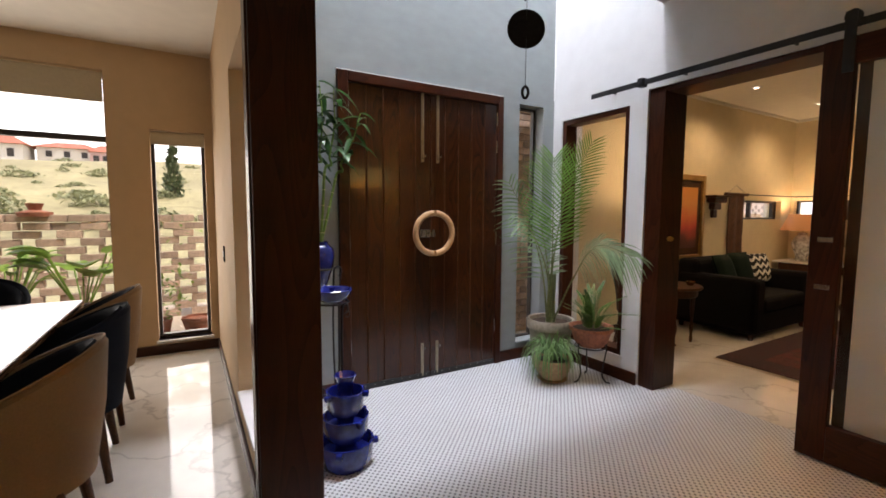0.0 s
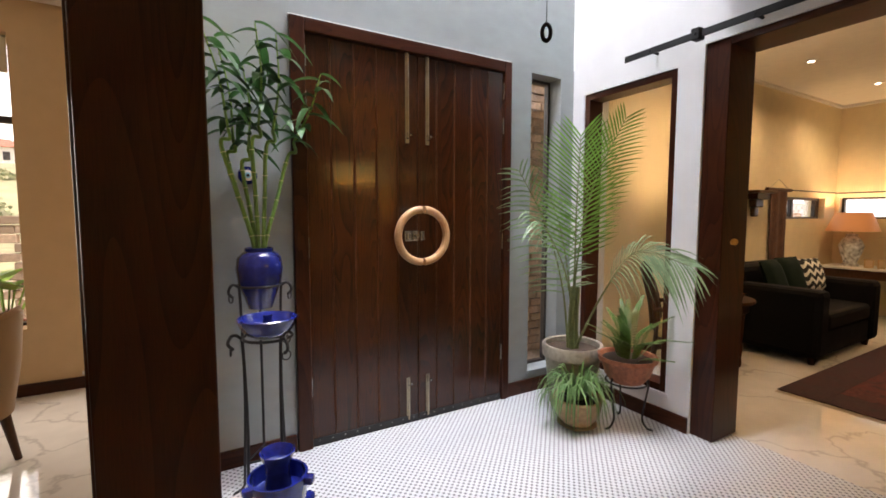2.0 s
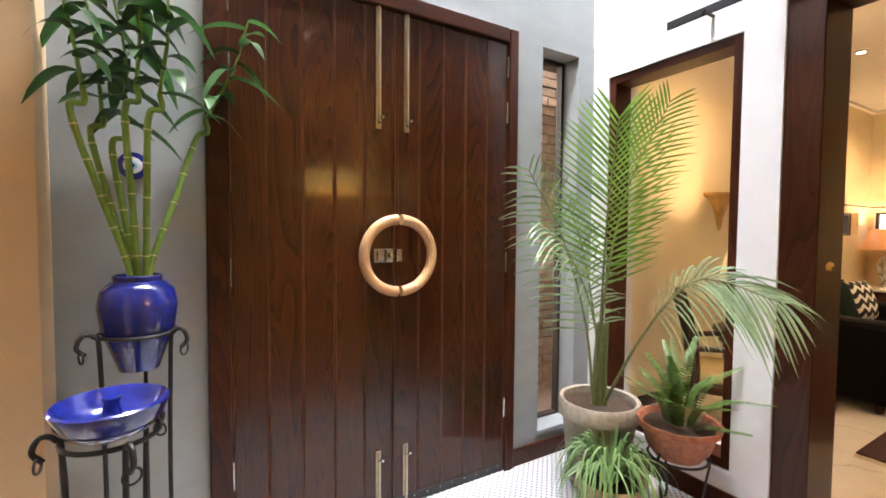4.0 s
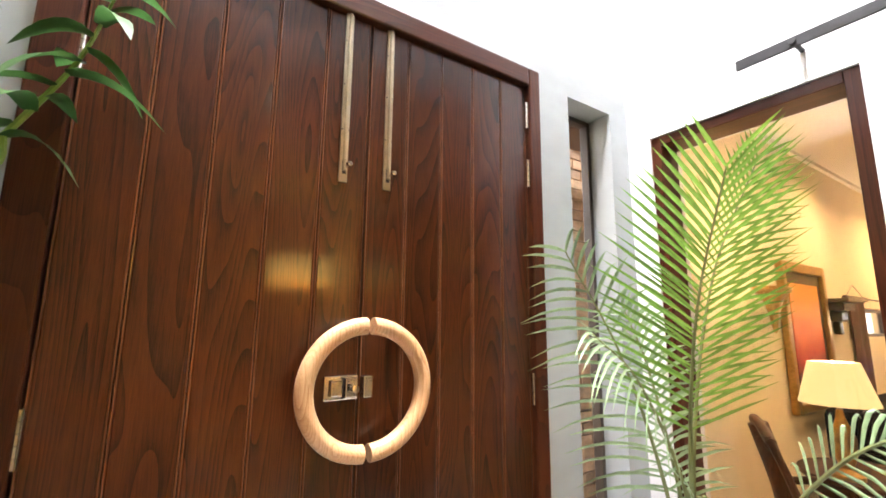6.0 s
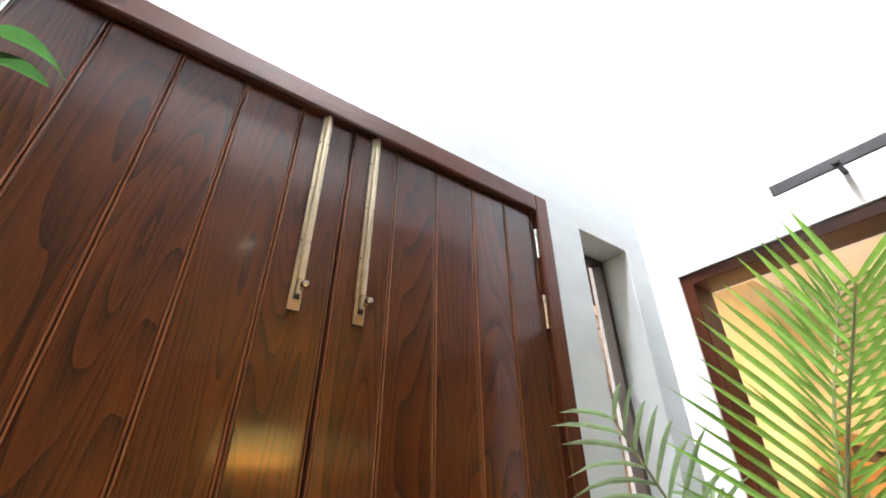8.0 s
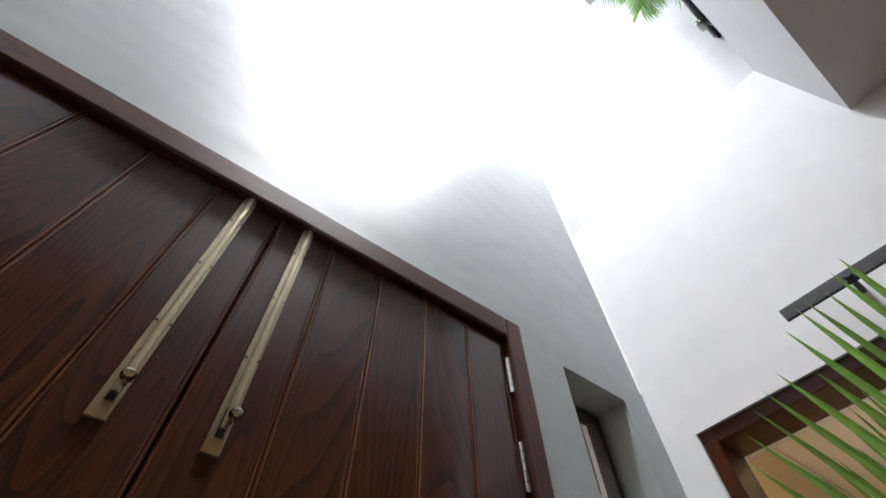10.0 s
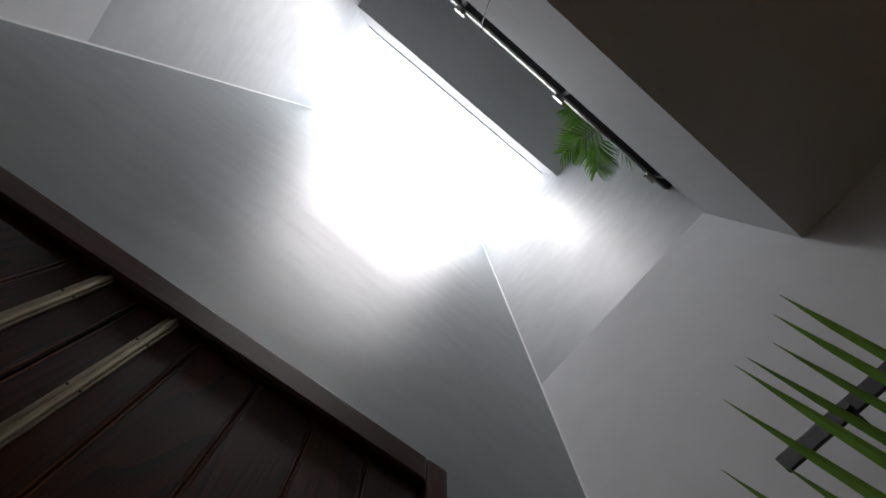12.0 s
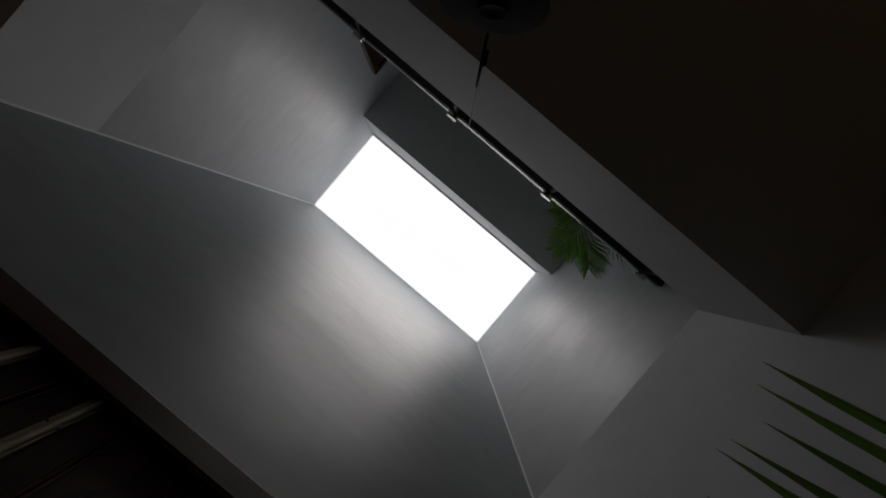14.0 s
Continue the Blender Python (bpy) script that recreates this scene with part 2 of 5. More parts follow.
def mosaic():
    """Small white basket-weave mosaic with grey dots and pale joints."""
    m = bpy.data.materials.new("mosaic_tile")
    m.use_nodes = True
    n, l = m.node_tree.nodes, m.node_tree.links
    b = n["Principled BSDF"]
    tc, sep = n.new("ShaderNodeTexCoord"), n.new("ShaderNodeSeparateXYZ")
    l.new(tc.outputs["Object"], sep.inputs[0])

    def op(kind, a, c=None):
        k = n.new("ShaderNodeMath")
        k.operation = kind
        for i, v in enumerate((a, c)):
            if v is None:
                continue
            if isinstance(v, (int, float)):
                k.inputs[i].default_value = v
            else:
                l.new(v, k.inputs[i])
        return k.outputs[0]
    step = 0.036
    u = op("MULTIPLY", sep.outputs[0], 2 * math.pi / step)
    v = op("MULTIPLY", sep.outputs[1], 2 * math.pi / step)
    dots = op("ADD", op("COSINE", u), op("COSINE", v))
    half = op("ADD", op("COSINE", op("ADD", u, math.pi)), op("COSINE", op("ADD", v, math.pi)))
    both = op("MAXIMUM", dots, half)
    dark = n.new("ShaderNodeMapRange")
    dark.inputs["From Min"].default_value, dark.inputs["From Max"].default_value = 1.25, 1.45
    l.new(both, dark.inputs[0])
    joint = op("MINIMUM", op("ABSOLUTE", op("SINE", op("MULTIPLY", op("ADD", u, v), 0.5))), op("ABSOLUTE", op("SINE", op("MULTIPLY", op("SUBTRACT", u, v), 0.5))))
    jr = n.new("ShaderNodeMapRange")
    jr.inputs["From Max"].default_value, jr.inputs["To Min"].default_value, jr.inputs["To Max"].default_value = 0.22, 0.75, 0.0
    l.new(joint, jr.inputs[0])
    spot = n.new("ShaderNodeTexNoise")
    spot.inputs["Scale"].default_value = 2.2
    l.new(tc.outputs["Object"], spot.inputs[0])
    base = n.new("ShaderNodeValToRGB")
    base.color_ramp.elements[0].color, base.color_ramp.elements[1].color = (0.50, 0.525, 0.555, 1), (0.62, 0.645, 0.68, 1)
    l.new(spot.outputs[0], base.inputs[0])
    mixes = []
    for fac, col in ((jr.outputs[0], (0.36, 0.37, 0.39, 1)), (dark.outputs[0], (0.13, 0.135, 0.15, 1))):
        mix = n.new("ShaderNodeMix")
        mix.data_type = "RGBA"
        l.new(fac, mix.inputs[0])
        l.new(mixes[-1].outputs[2] if mixes else base.outputs[0], mix.inputs[6])
        mix.inputs[7].default_value = col
        mixes.append(mix)
    l.new(mixes[-1].outputs[2], b.inputs["Base Color"])
    b.inputs["Roughness"].default_value = 0.38
    bp = n.new("ShaderNodeBump")
    bp.invert = True
    bp.inputs["Strength"].default_value, bp.inputs["Distance"].default_value = 0.4, 0.001
    l.new(jr.outputs[0], bp.inputs["Height"])
    l.new(bp.outputs[0], b.inputs["Normal"])
    return m


def glass(name, color=(1, 1, 1), rough=0.0, milky=0.0):
    """Thin pane: clear, with the gloss of glass; milky ones scatter."""
    m = bpy.data.materials.new(name)
    m.use_nodes = True
    n, l = m.node_tree.nodes, m.node_tree.links
    out = n["Material Output"]
    tr, gl, mix, fr = n.new("ShaderNodeBsdfTransparent"), n.new("ShaderNodeBsdfGlossy"), n.new("ShaderNodeMixShader"), n.new("ShaderNodeLayerWeight")
    tr.inputs[0].default_value = (*color, 1)
    gl.inputs["Roughness"].default_value = rough
    fr.inputs[0].default_value = 0.5
    steep, base = n.new("ShaderNodeMath"), n.new("ShaderNodeMath")
    steep.operation, base.operation = "POWER", "MULTIPLY_ADD"
    steep.inputs[1].default_value, base.inputs[1].default_value, base.inputs[2].default_value = 5.0, 0.96, 0.035
    l.new(fr.outputs["Facing"], steep.inputs[0])
    l.new(steep.outputs[0], base.inputs[0])
    l.new(base.outputs[0], mix.inputs[0])
    l.new(tr.outputs[0], mix.inputs[1])
    l.new(gl.outputs[0], mix.inputs[2])
    last = mix
    if milky:
        df, tl, m1, m2 = n.new("ShaderNodeBsdfDiffuse"), n.new("ShaderNodeBsdfTranslucent"), n.new("ShaderNodeMixShader"), n.new("ShaderNodeMixShader")
        df.inputs[0].default_value = tl.inputs[0].default_value = (0.8, 0.8, 0.78, 1)
        l.new(df.outputs[0], m1.inputs[1])
        l.new(tl.outputs[0], m1.inputs[2])
        m2.inputs[0].default_value = milky
        l.new(mix.outputs[0], m2.inputs[1])
        l.new(m1.outputs[0], m2.inputs[2])
        last = m2
    l.new(last.outputs[0], out.inputs[0])
    return m


def glow(name, color, strength, base=None):
    m = bpy.data.materials.new(name)
    m.use_nodes = True
    b = m.node_tree.nodes["Principled BSDF"]
    b.inputs["Base Color"].default_value = (*(base or color), 1)
    b.inputs["Emission Color"].default_value, b.inputs["Emission Strength"].default_value = (*color, 1), strength
    return m


def leafy(name, color, vary=0.25):
    """Leaf: glossy, varied from leaf to leaf, lets some light through."""
    m = material(name, color, 0.38, spread=0.12, scale=12, fine=60)
    n, l = m.node_tree.nodes, m.node_tree.links
    b, out = n["Principled BSDF"], n["Material Output"]
    geo, rv = n.new("ShaderNodeNewGeometry"), n.new("ShaderNodeMapRange")
    hue = b.inputs["Base Color"].links[0].from_node
    hs = n.new("ShaderNodeHueSaturation")
    rv.inputs["To Min"].default_value, rv.inputs["To Max"].default_value = 1 - vary, 1 + vary
    l.new(geo.outputs["Random Per Island"], rv.inputs[0])
    l.new(rv.outputs[0], hs.inputs["Value"])
    l.new(hue.outputs[0], hs.inputs["Color"])
    l.new(hs.outputs[0], b.inputs["Base Color"])
    tl, mix = n.new("ShaderNodeBsdfTranslucent"), n.new("ShaderNodeMixShader")
    l.new(hs.outputs[0], tl.inputs[0])
    mix.inputs[0].default_value = 0.3
    l.new(b.outputs[0], mix.inputs[1])
    l.new(tl.outputs[0], mix.inputs[2])
    l.new(mix.outputs[0], out.inputs[0])
    return m


def plaster(name, color, bump=0.25, stretch=(1, 1, 1), scale=7.0, rough=0.75, spread=0.025):
    return material(name, color, rough, spread=spread, scale=1.6, fine=9, bump=bump, bump_scale=scale, stretch=stretch)


M_GREY = plaster("blue_grey_paint", (0.262, 0.293, 0.302), 0.42, (0.75, 1, 1.35), 2.6, 0.46, 0.05)
M_WHITE = plaster("white_paint", (0.66, 0.665, 0.68), 0.12)
M_BEAD = material("white_sealant", (0.88, 0.88, 0.88), 0.4, spread=0.02)
# White slab paint set greyer: the shade of its underside is in the colour
M_SLAB = plaster("shaded_white_slab_paint", (0.48, 0.48, 0.48), 0.12)
M_CREAM = plaster("cream_paint", (0.74, 0.63, 0.41), 0.12)
M_TAN = plaster("warm_beige_paint", (0.58, 0.42, 0.25), 0.12)
M_CEIL = plaster("ceiling_paint", (0.74, 0.70, 0.62), 0.05)
M_CONC = plaster("pale_cement_finish", (0.42, 0.435, 0.45), 0.40, (1, 0.8, 1.3), 2.6, 0.5, 0.045)
M_MARBLE = marble()
M_MOSAIC = mosaic()
M_DOOR = wood("stained_oak", (0.0040, 0.0010, 0.0003), (0.066, 0.0150, 0.0026), 0.32, 1.0, 0.6)
# Lighter oak for the plank beads: a highlight painted into the colour
M_BEADLIGHT = wood("oak_edge_highlight", (0.060, 0.018, 0.006), (0.150, 0.056, 0.022), 0.32, 1.0, 0.4)
M_JAMB = wood("mahogany_stain", (0.018, 0.0045, 0.0018), (0.060, 0.0148, 0.0052), 0.33, 0.6, 0.2)
M_JAMBX = wood("mahogany_stain_level", (0.018, 0.0045, 0.0018), (0.060, 0.0148, 0.0052), 0.33, 0.6, 0.2, axis="x")
M_JAMBY = wood("mahogany_stain_across", (0.018, 0.0045, 0.0018), (0.060, 0.0148, 0.0052), 0.33, 0.6, 0.2, axis="y")
M_RING = wood("pale_ash", (0.33, 0.17, 0.075), (0.66, 0.43, 0.23), 0.35, 1.6, 0.3)
M_TABLE = wood("polished_walnut", (0.10, 0.05, 0.025), (0.30, 0.17, 0.09), 0.22, 0.7, 0.6, axis="y")
M_DARKWOOD = wood("dark_carved_wood", (0.02, 0.009, 0.005), (0.11, 0.045, 0.022), 0.35, 1.5, 0.3)
M_BRASS = material("aged_brass", (0.34, 0.29, 0.20), 0.32, 1.0, spread=0.1)
M_GOLD = material("gilt", (0.50, 0.31, 0.11), 0.35, 1.0, spread=0.15, bump=0.3)
M_BRIGHT = material("polished_brass", (0.85, 0.60, 0.25), 0.2, 1.0, spread=0.05)
M_STEEL = material("brushed_nickel", (0.46, 0.45, 0.42), 0.2, 1.0, spread=0.05)
M_IRON = material("black_wrought_iron", (0.018, 0.018, 0.02), 0.5, 0.4, spread=0.15, bump=0.2)
M_BLACK = material("black_rubber", (0.012, 0.012, 0.013), 0.6)
M_BRONZE = material("patinated_bronze", (0.010, 0.008, 0.007), 0.9, 0.0, spread=0.2, bump=0.3, spec=0.1)
M_BLUE = material("cobalt_glaze", (0.011, 0.019, 0.18), 0.12, spread=0.2, scale=11, coat=0.5)
M_CLAY = material("terracotta", (0.30, 0.105, 0.052), 0.7, spread=0.22, scale=10, bump=0.3)
M_BASKET = material("glazed_brown_pot", (0.30, 0.19, 0.09), 0.45, spread=0.2, scale=14, bump=0.3)
M_STONEPOT = material("weathered_grey_pot", (0.31, 0.275, 0.22), 0.8, spread=0.18, scale=9, bump=0.4)
M_SOIL = material("potting_soil", (0.045, 0.028, 0.018), 0.95, spread=0.3, fine=90, bump=0.9)
M_PALM = leafy("palm_leaf", (0.13, 0.27, 0.045))
M_PALMPALE = leafy("pale_palm_leaf", (0.24, 0.36, 0.20))
M_BAMLEAF = leafy("bamboo_leaf", (0.035, 0.10, 0.025))
M_BAMNODE = material("bamboo_node", (0.50, 0.52, 0.26), 0.5, spread=0.1, scale=9)
M_BAMSTALK = material("bamboo_stalk", (0.15, 0.27, 0.05), 0.35, spread=0.12, scale=5)
M_FERN = leafy("fern_leaf", (0.075, 0.15, 0.03))
M_SPIDER = leafy("spider_plant_leaf", (0.16, 0.28, 0.10))
M_STEM = material("palm_stem", (0.14, 0.17, 0.06), 0.5, spread=0.15)
M_VELVET = material("black_velvet", (0.004, 0.004, 0.005), 0.95, spread=0.2, spec=0.15)
M_GREENV = material("bottle_green_velvet", (0.004, 0.012, 0.008), 0.9, spec=0.15)
M_NAVY = material("navy_velvet", (0.006, 0.009, 0.018), 0.9, spec=0.2)
M_TANFAB = material("tan_upholstery", (0.25, 0.16, 0.08), 0.9, spread=0.07, scale=6, fine=140, bump=0.35, bump_scale=380, sheen=0.2)
M_RUG = material("oriental_rug", (0.075, 0.012, 0.009), 0.95, spread=0.42, scale=10, fine=34, bump=0.6, bump_scale=300)
M_GLASS = glass("clear_glass")
M_MILK = glass("obscured_glass", (1, 1, 1), 0.1, 0.75)
M_SKY = glow("daylit_pane", (0.96, 0.98, 1.0), 26.0)
M_HAZE = glow("white_hazy_sky", (1.0, 0.98, 0.95), 1.3)
M_BLIND = material("beige_blind_fabric", (0.52, 0.45, 0.32), 0.85, spread=0.03, bump=0.2, bump_scale=300)
M_FRAME = material("dark_window_frame", (0.03, 0.022, 0.018), 0.4, spread=0.1)
M_LIT = glow("lit_bulb", (1.0, 0.85, 0.6), 14.0)
M_SHADE = glow("lit_cream_shade", (1.0, 0.66, 0.25), 0.44, (0.03, 0.022, 0.012))
M_WARMSHADE = glow("warm_lit_shade", (1.0, 0.70, 0.20), 3.6)
M_AMBER = glow("amber_shade", (0.42, 0.17, 0.05), 0.3)
M_BRICK = material("sandstone_block", (0.46, 0.33, 0.23), 0.85, spread=0.15, scale=9, bump=0.6, bump_scale=40, vary=0.28)
M_GROUND = material("dry_grass_ground", (0.36, 0.31, 0.16), 0.95, spread=0.2, scale=0.25, fine=3, bump=0.5)
M_PAVE = material("garden_paving", (0.50, 0.40, 0.30), 0.85, spread=0.1, scale=3)

# ---- structure ----
ZC, ZS, ZU, ZT = 2.92, 3.47, 5.97, 6.665     # ceiling, slab top, upper ceiling, skylight
YD, XR, XL = 3.34, 3.03, 0.56                 # door wall, living wall, well wall

solid("floor_foyer", bm_box(0.34, 3.26, -3.0, 3.6, -0.12, 0.0), M_MOSAIC, "white and grey basket-weave mosaic tile floor", "floor")
solid("floor_dining", bm_box(-5.2, 0.34, -3.0, 5.4, -0.12, 0.0), M_MARBLE, "glossy veined cream marble floor", "floor")
solid("floor_living", bm_box(3.26, 9.0, -3.0, 3.76, -0.12, 0.0), M_MARBLE, "glossy veined cream marble floor", "floor")

DOOR = (0.93, 2.385, 0.0, 2.385)
SLIT = (2.605, 2.895, 0.16, 2.37)
solid("wall_front", wall_with_holes("x", 0.30, XR, YD, 3.51, 0.0, ZT, [DOOR, SLIT]), M_GREY, "blue-grey textured plaster front wall", "wall")
SIDE = (2.50, 3.23, 0.20, 2.24)
OPEN = (1.06, 2.34, 0.0, 2.325)
solid("wall_living_side", wall_with_holes("y", -3.0, 3.62, XR, 3.30, 0.0, ZC, [SIDE, OPEN]), M_WHITE, "white painted wall with wide opening to the lounge", "wall")
solid("wall_upper_right", bm_box(XR, 3.30, -3.0, 3.62, ZC, ZS), M_WHITE, "white painted wall above the opening", "wall")
solid("wall_well_right", bm_box(XR, 3.30, -3.0, 3.62, ZS, ZT), M_CONC, "smooth pale cement wall of the light well", "wall")
NICHE = (2.40, 3.18, 0.23, 2.24)
solid("wall_partition", wall_with_holes("y", 2.22, 5.12, 0.2, 0.47, 0.0, ZC, [NICHE]), M_TAN, "beige partition with a tall niche opening", "wall")
solid("wall_upper_left", bm_box(0.30, XL, -3.0, 3.34, ZC, ZS), M_WHITE, "white painted wall at slab height", "wall")
solid("wall_well_left", bm_box(0.30, XL, -3.0, 3.34, ZS, ZT), M_CONC, "smooth pale cement wall of the light well", "wall")
solid("niche_sill", bm_box(0.19, 0.48, 2.40, 3.18, 0.215, 0.235, 0.004), M_WHITE, "white sill of the niche opening", "sill")
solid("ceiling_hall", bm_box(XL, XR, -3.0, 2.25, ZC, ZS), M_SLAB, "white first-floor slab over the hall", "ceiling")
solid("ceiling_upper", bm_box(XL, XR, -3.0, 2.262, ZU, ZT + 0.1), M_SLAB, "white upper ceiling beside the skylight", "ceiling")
solid("wall_hall_back", bm_box(-5.2, 9.0, -3.2, -3.0, -0.1, ZT), M_CREAM, "plain cream back wall", "wall")

# dining room
BIG = (-3.2, -0.645, 0.5, 2.62)
SLOT = (-0.32, 0.13, 0.135, 2.14)
solid("wall_dining_front", wall_with_holes("x", -5.2, 0.47, 5.12, 5.36, 0.0, 3.1, [BIG, SLOT]), M_TAN, "warm beige dining room window wall", "wall")
solid("wall_dining_left", bm_box(-5.4, -5.2, -3.0, 5.36, 0.0, 3.1), M_TAN, "warm beige dining room wall", "wall")
solid("ceiling_dining", bm_box(-5.2, 0.30, -3.0, 5.12, 2.86, 3.1), M_CEIL, "beige dining room ceiling", "ceiling")

# lounge
LW, FW = 3.50, 8.45
WIN_A = (6.93, 8.12, 1.30, 1.585)
WIN_B = (2.2, 3.45, 1.30, 1.60)
solid("wall_lounge_front", wall_with_holes("x", 3.30, FW + 0.25, LW, LW + 0.25, 0.0, 3.1, [WIN_A]), M_CREAM, "cream lounge wall with a low slot window", "wall")
solid("wall_lounge_far", wall_with_holes("y", -3.0, LW, FW, FW + 0.25, 0.0, 3.1, [WIN_B]), M_CREAM, "cream lounge end wall with a slot window", "wall")
solid("ceiling_lounge", bm_box(3.30, FW, -3.0, LW, 2.88, 3.1), M_CEIL, "cream lounge ceiling", "ceiling")
solid("ceiling_cornice", merge(bm_box(3.30, FW, LW - 0.035, LW, 2.84, 2.88, 0.006), bm_box(FW - 0.035, FW, 0.0, LW - 0.035, 2.84, 2.88, 0.006)), M_CEIL, "thin cream cornice", "trim")

# skirting
for nm, bx in (("baseboard", (2.407, XR - 0.002, YD - 0.018, YD, 0, 0.10)), ("baseboard", (0.47, 0.905, YD - 0.018, YD, 0, 0.10)),
               ("baseboard", (XR - 0.018, XR, 2.345, YD - 0.02, 0, 0.10)), ("baseboard", (-5.2, 0.2, 5.10, 5.12, 0, 0.09)),
               ("baseboard", (0.182, 0.2, 2.26, 5.10, 0, 0.09)), ("baseboard", (3.3, FW, LW - 0.018, LW, 0, 0.09))):
    solid(nm, bm_box(*bx, 0.004), M_JAMBX if bx[1] - bx[0] > 0.1 else M_JAMBY, "dark stained timber skirting board", "baseboard")

# timber post at the dining side
post = thing("timber_post", 0.34, 2.2, 0, "dark mahogany clad post at the partition end", "post", kind="structure")
part("cladding", bm_box(-0.145, 0.135, -0.02, 0.06, 0, ZC - 0.002, 0.005), M_JAMB, post)
part("return_trim", bm_box(-0.155, -0.142, 0.0, 0.10, 0, ZC - 0.002, 0.003), M_JAMB, post)

# opening lining towards the lounge
lining = thing("door_frame_lounge", 3.18, 2.2, 0, "deep dark mahogany lining of the lounge opening", "door frame", kind="structure")
part("jamb", bm_box(-0.135, 0.135, 0.008, 0.142, 0, 2.40, 0.005), M_JAMB, lining)
part("jamb", bm_box(-0.135, 0.135, -1.155, -1.08, 0, 2.40, 0.005), M_JAMB, lining)
part("head", bm_box(-0.133, 0.133, -1.08, 0.008, 2.285, 2.40, 0.005), M_JAMBY, lining)
bm = lathe([(0.0, 0.0), (0.028, 0.001), (0.024, 0.004), (0.0, 0.007)], 8)
bmesh.ops.rotate(bm, matrix=Matrix.Rotation(radians(90), 3, "X"), verts=bm.verts)
bmesh.ops.scale(bm, vec=(1.7, 1, 0.8), verts=bm.verts)
bmesh.ops.translate(bm, vec=(0.0, 0.008, 1.187), verts=bm.verts)
part("flush_pull", bm, M_BRIGHT, lining, "small brass diamond-shaped pull")

# side window with timber frame
def window(name, axis, h, t, depth, w, label, mat_a, mat_b, bars=(), pane=M_GLASS):
    """A framed pane in the hole h = (a0, a1, z0, z1) of a wall, frame at t."""
    a0, a1, z0, z1 = h
    win = thing(name, 0, 0, 0, label, "window", kind="structure")
    box = (lambda p, q, r, s, d=0.0: bm_box(p, q, t + d, t + depth - d, r, s, 0.003)) if axis == "x" else (lambda p, q, r, s, d=0.0: bm_box(t + d, t + depth - d, p, q, r, s, 0.003))
    part("stile", box(a0, a0 + w, z0, z1), mat_a, win)
    part("stile", box(a1 - w, a1, z0, z1), mat_a, win)
    part("rail", box(a0 + w, a1 - w, z0, z0 + w), mat_b, win)
    part("rail", box(a0 + w, a1 - w, z1 - w, z1), mat_b, win)
    for kind, at in bars:
        if kind == "h":
            part("bar", box(a0 + w, a1 - w, at - 0.025, at + 0.025, 0.004), mat_b, win)
        else:
            part("bar", box(at - 0.03, at + 0.03, z0 + w, z1 - w, 0.004), mat_a, win)
    p = part("pane", box(a0 + w * 0.8, a1 - w * 0.8, z0 + w * 0.8, z1 - w * 0.8, depth / 2 - 0.004), pane, win)
    p.visible_shadow = False
    return win


window("window_side", "y", SIDE, XR + 0.01, 0.14, 0.045, "tall fixed pane in a brown timber frame", M_JAMB, M_JAMBY)
window("window_slit", "x", SLIT, 3.455, 0.045, 0.020, "narrow dark-framed slit window in a deep reveal", M_FRAME, M_FRAME)
window("window_big", "x", BIG, 5.28, 0.07, 0.022, "large dark-framed dining room window", M_FRAME, M_FRAME, (("h", 2.04), ("v", -1.95)))
window("window_slot", "x", SLOT, 5.24, 0.07, 0.03, "tall narrow dark-framed window", M_FRAME, M_FRAME)
window("window_lounge_a", "x", WIN_A, 3.57, 0.06, 0.03, "low dark-framed slot window", M_FRAME, M_FRAME, (("v", 7.33), ("v", 8.05)))
window("window_lounge_b", "y", WIN_B, FW + 0.08, 0.06, 0.03, "low dark-framed slot window", M_FRAME, M_FRAME, (("v", 2.8),))
solid("window_sill_slot", bm_box(-0.34, 0.15, 5.085, 5.24, 0.11, 0.135, 0.004), M_WHITE, "white stone window sill", "sill")
solid("window_sill_side", bm_box(3.025, 3.06, 2.48, 3.25, 0.175, 0.20, 0.004), M_WHITE, "white sill under the side pane", "sill")
solid("window_sill_slit", bm_box(2.60, 2.89, 3.325, 3.455, 0.145, 0.166, 0.003), M_GREY, "blue-grey sill of the slit window", "sill")

# skylight
sky = thing("skylight", 1.81, 2.81, ZT, "rectangular skylight with a bright pane", "skylight", kind="structure")
part("frame", merge(bm_box(-1.25, 1.24, -0.545, -0.525, 0.0, 0.10), bm_box(-1.25, 1.24, 0.53, 0.56, 0.0, 0.10), bm_box(-1.29, -1.25, -0.525, 0.53, 0.0, 0.10), bm_box(1.24, 1.29, -0.525, 0.53, 0.0, 0.10)), M_WHITE, sky)
part("pane", bm_box(-1.25, 1.24, -0.525, 0.53, 0.015, 0.03), M_SKY, sky, "bright daylit pane")

for x in (XL, XR):
    solid("trim_corner", bm_box(x - 0.007 if x == XR else x, x if x == XR else x + 0.007, YD - 0.007, YD, 2.45, ZT - 0.002), M_BEAD, "thin white sealant line in the corner", "trim")

# Roof added outside so that the slit window looks out on dark.
solid("ceiling_porch", bm_box(0.48, 9.5, 3.78, 4.12, 2.62, 2.80), M_DARKWOOD, "dark timber roof added outside to darken the slit window's view", "ceiling")

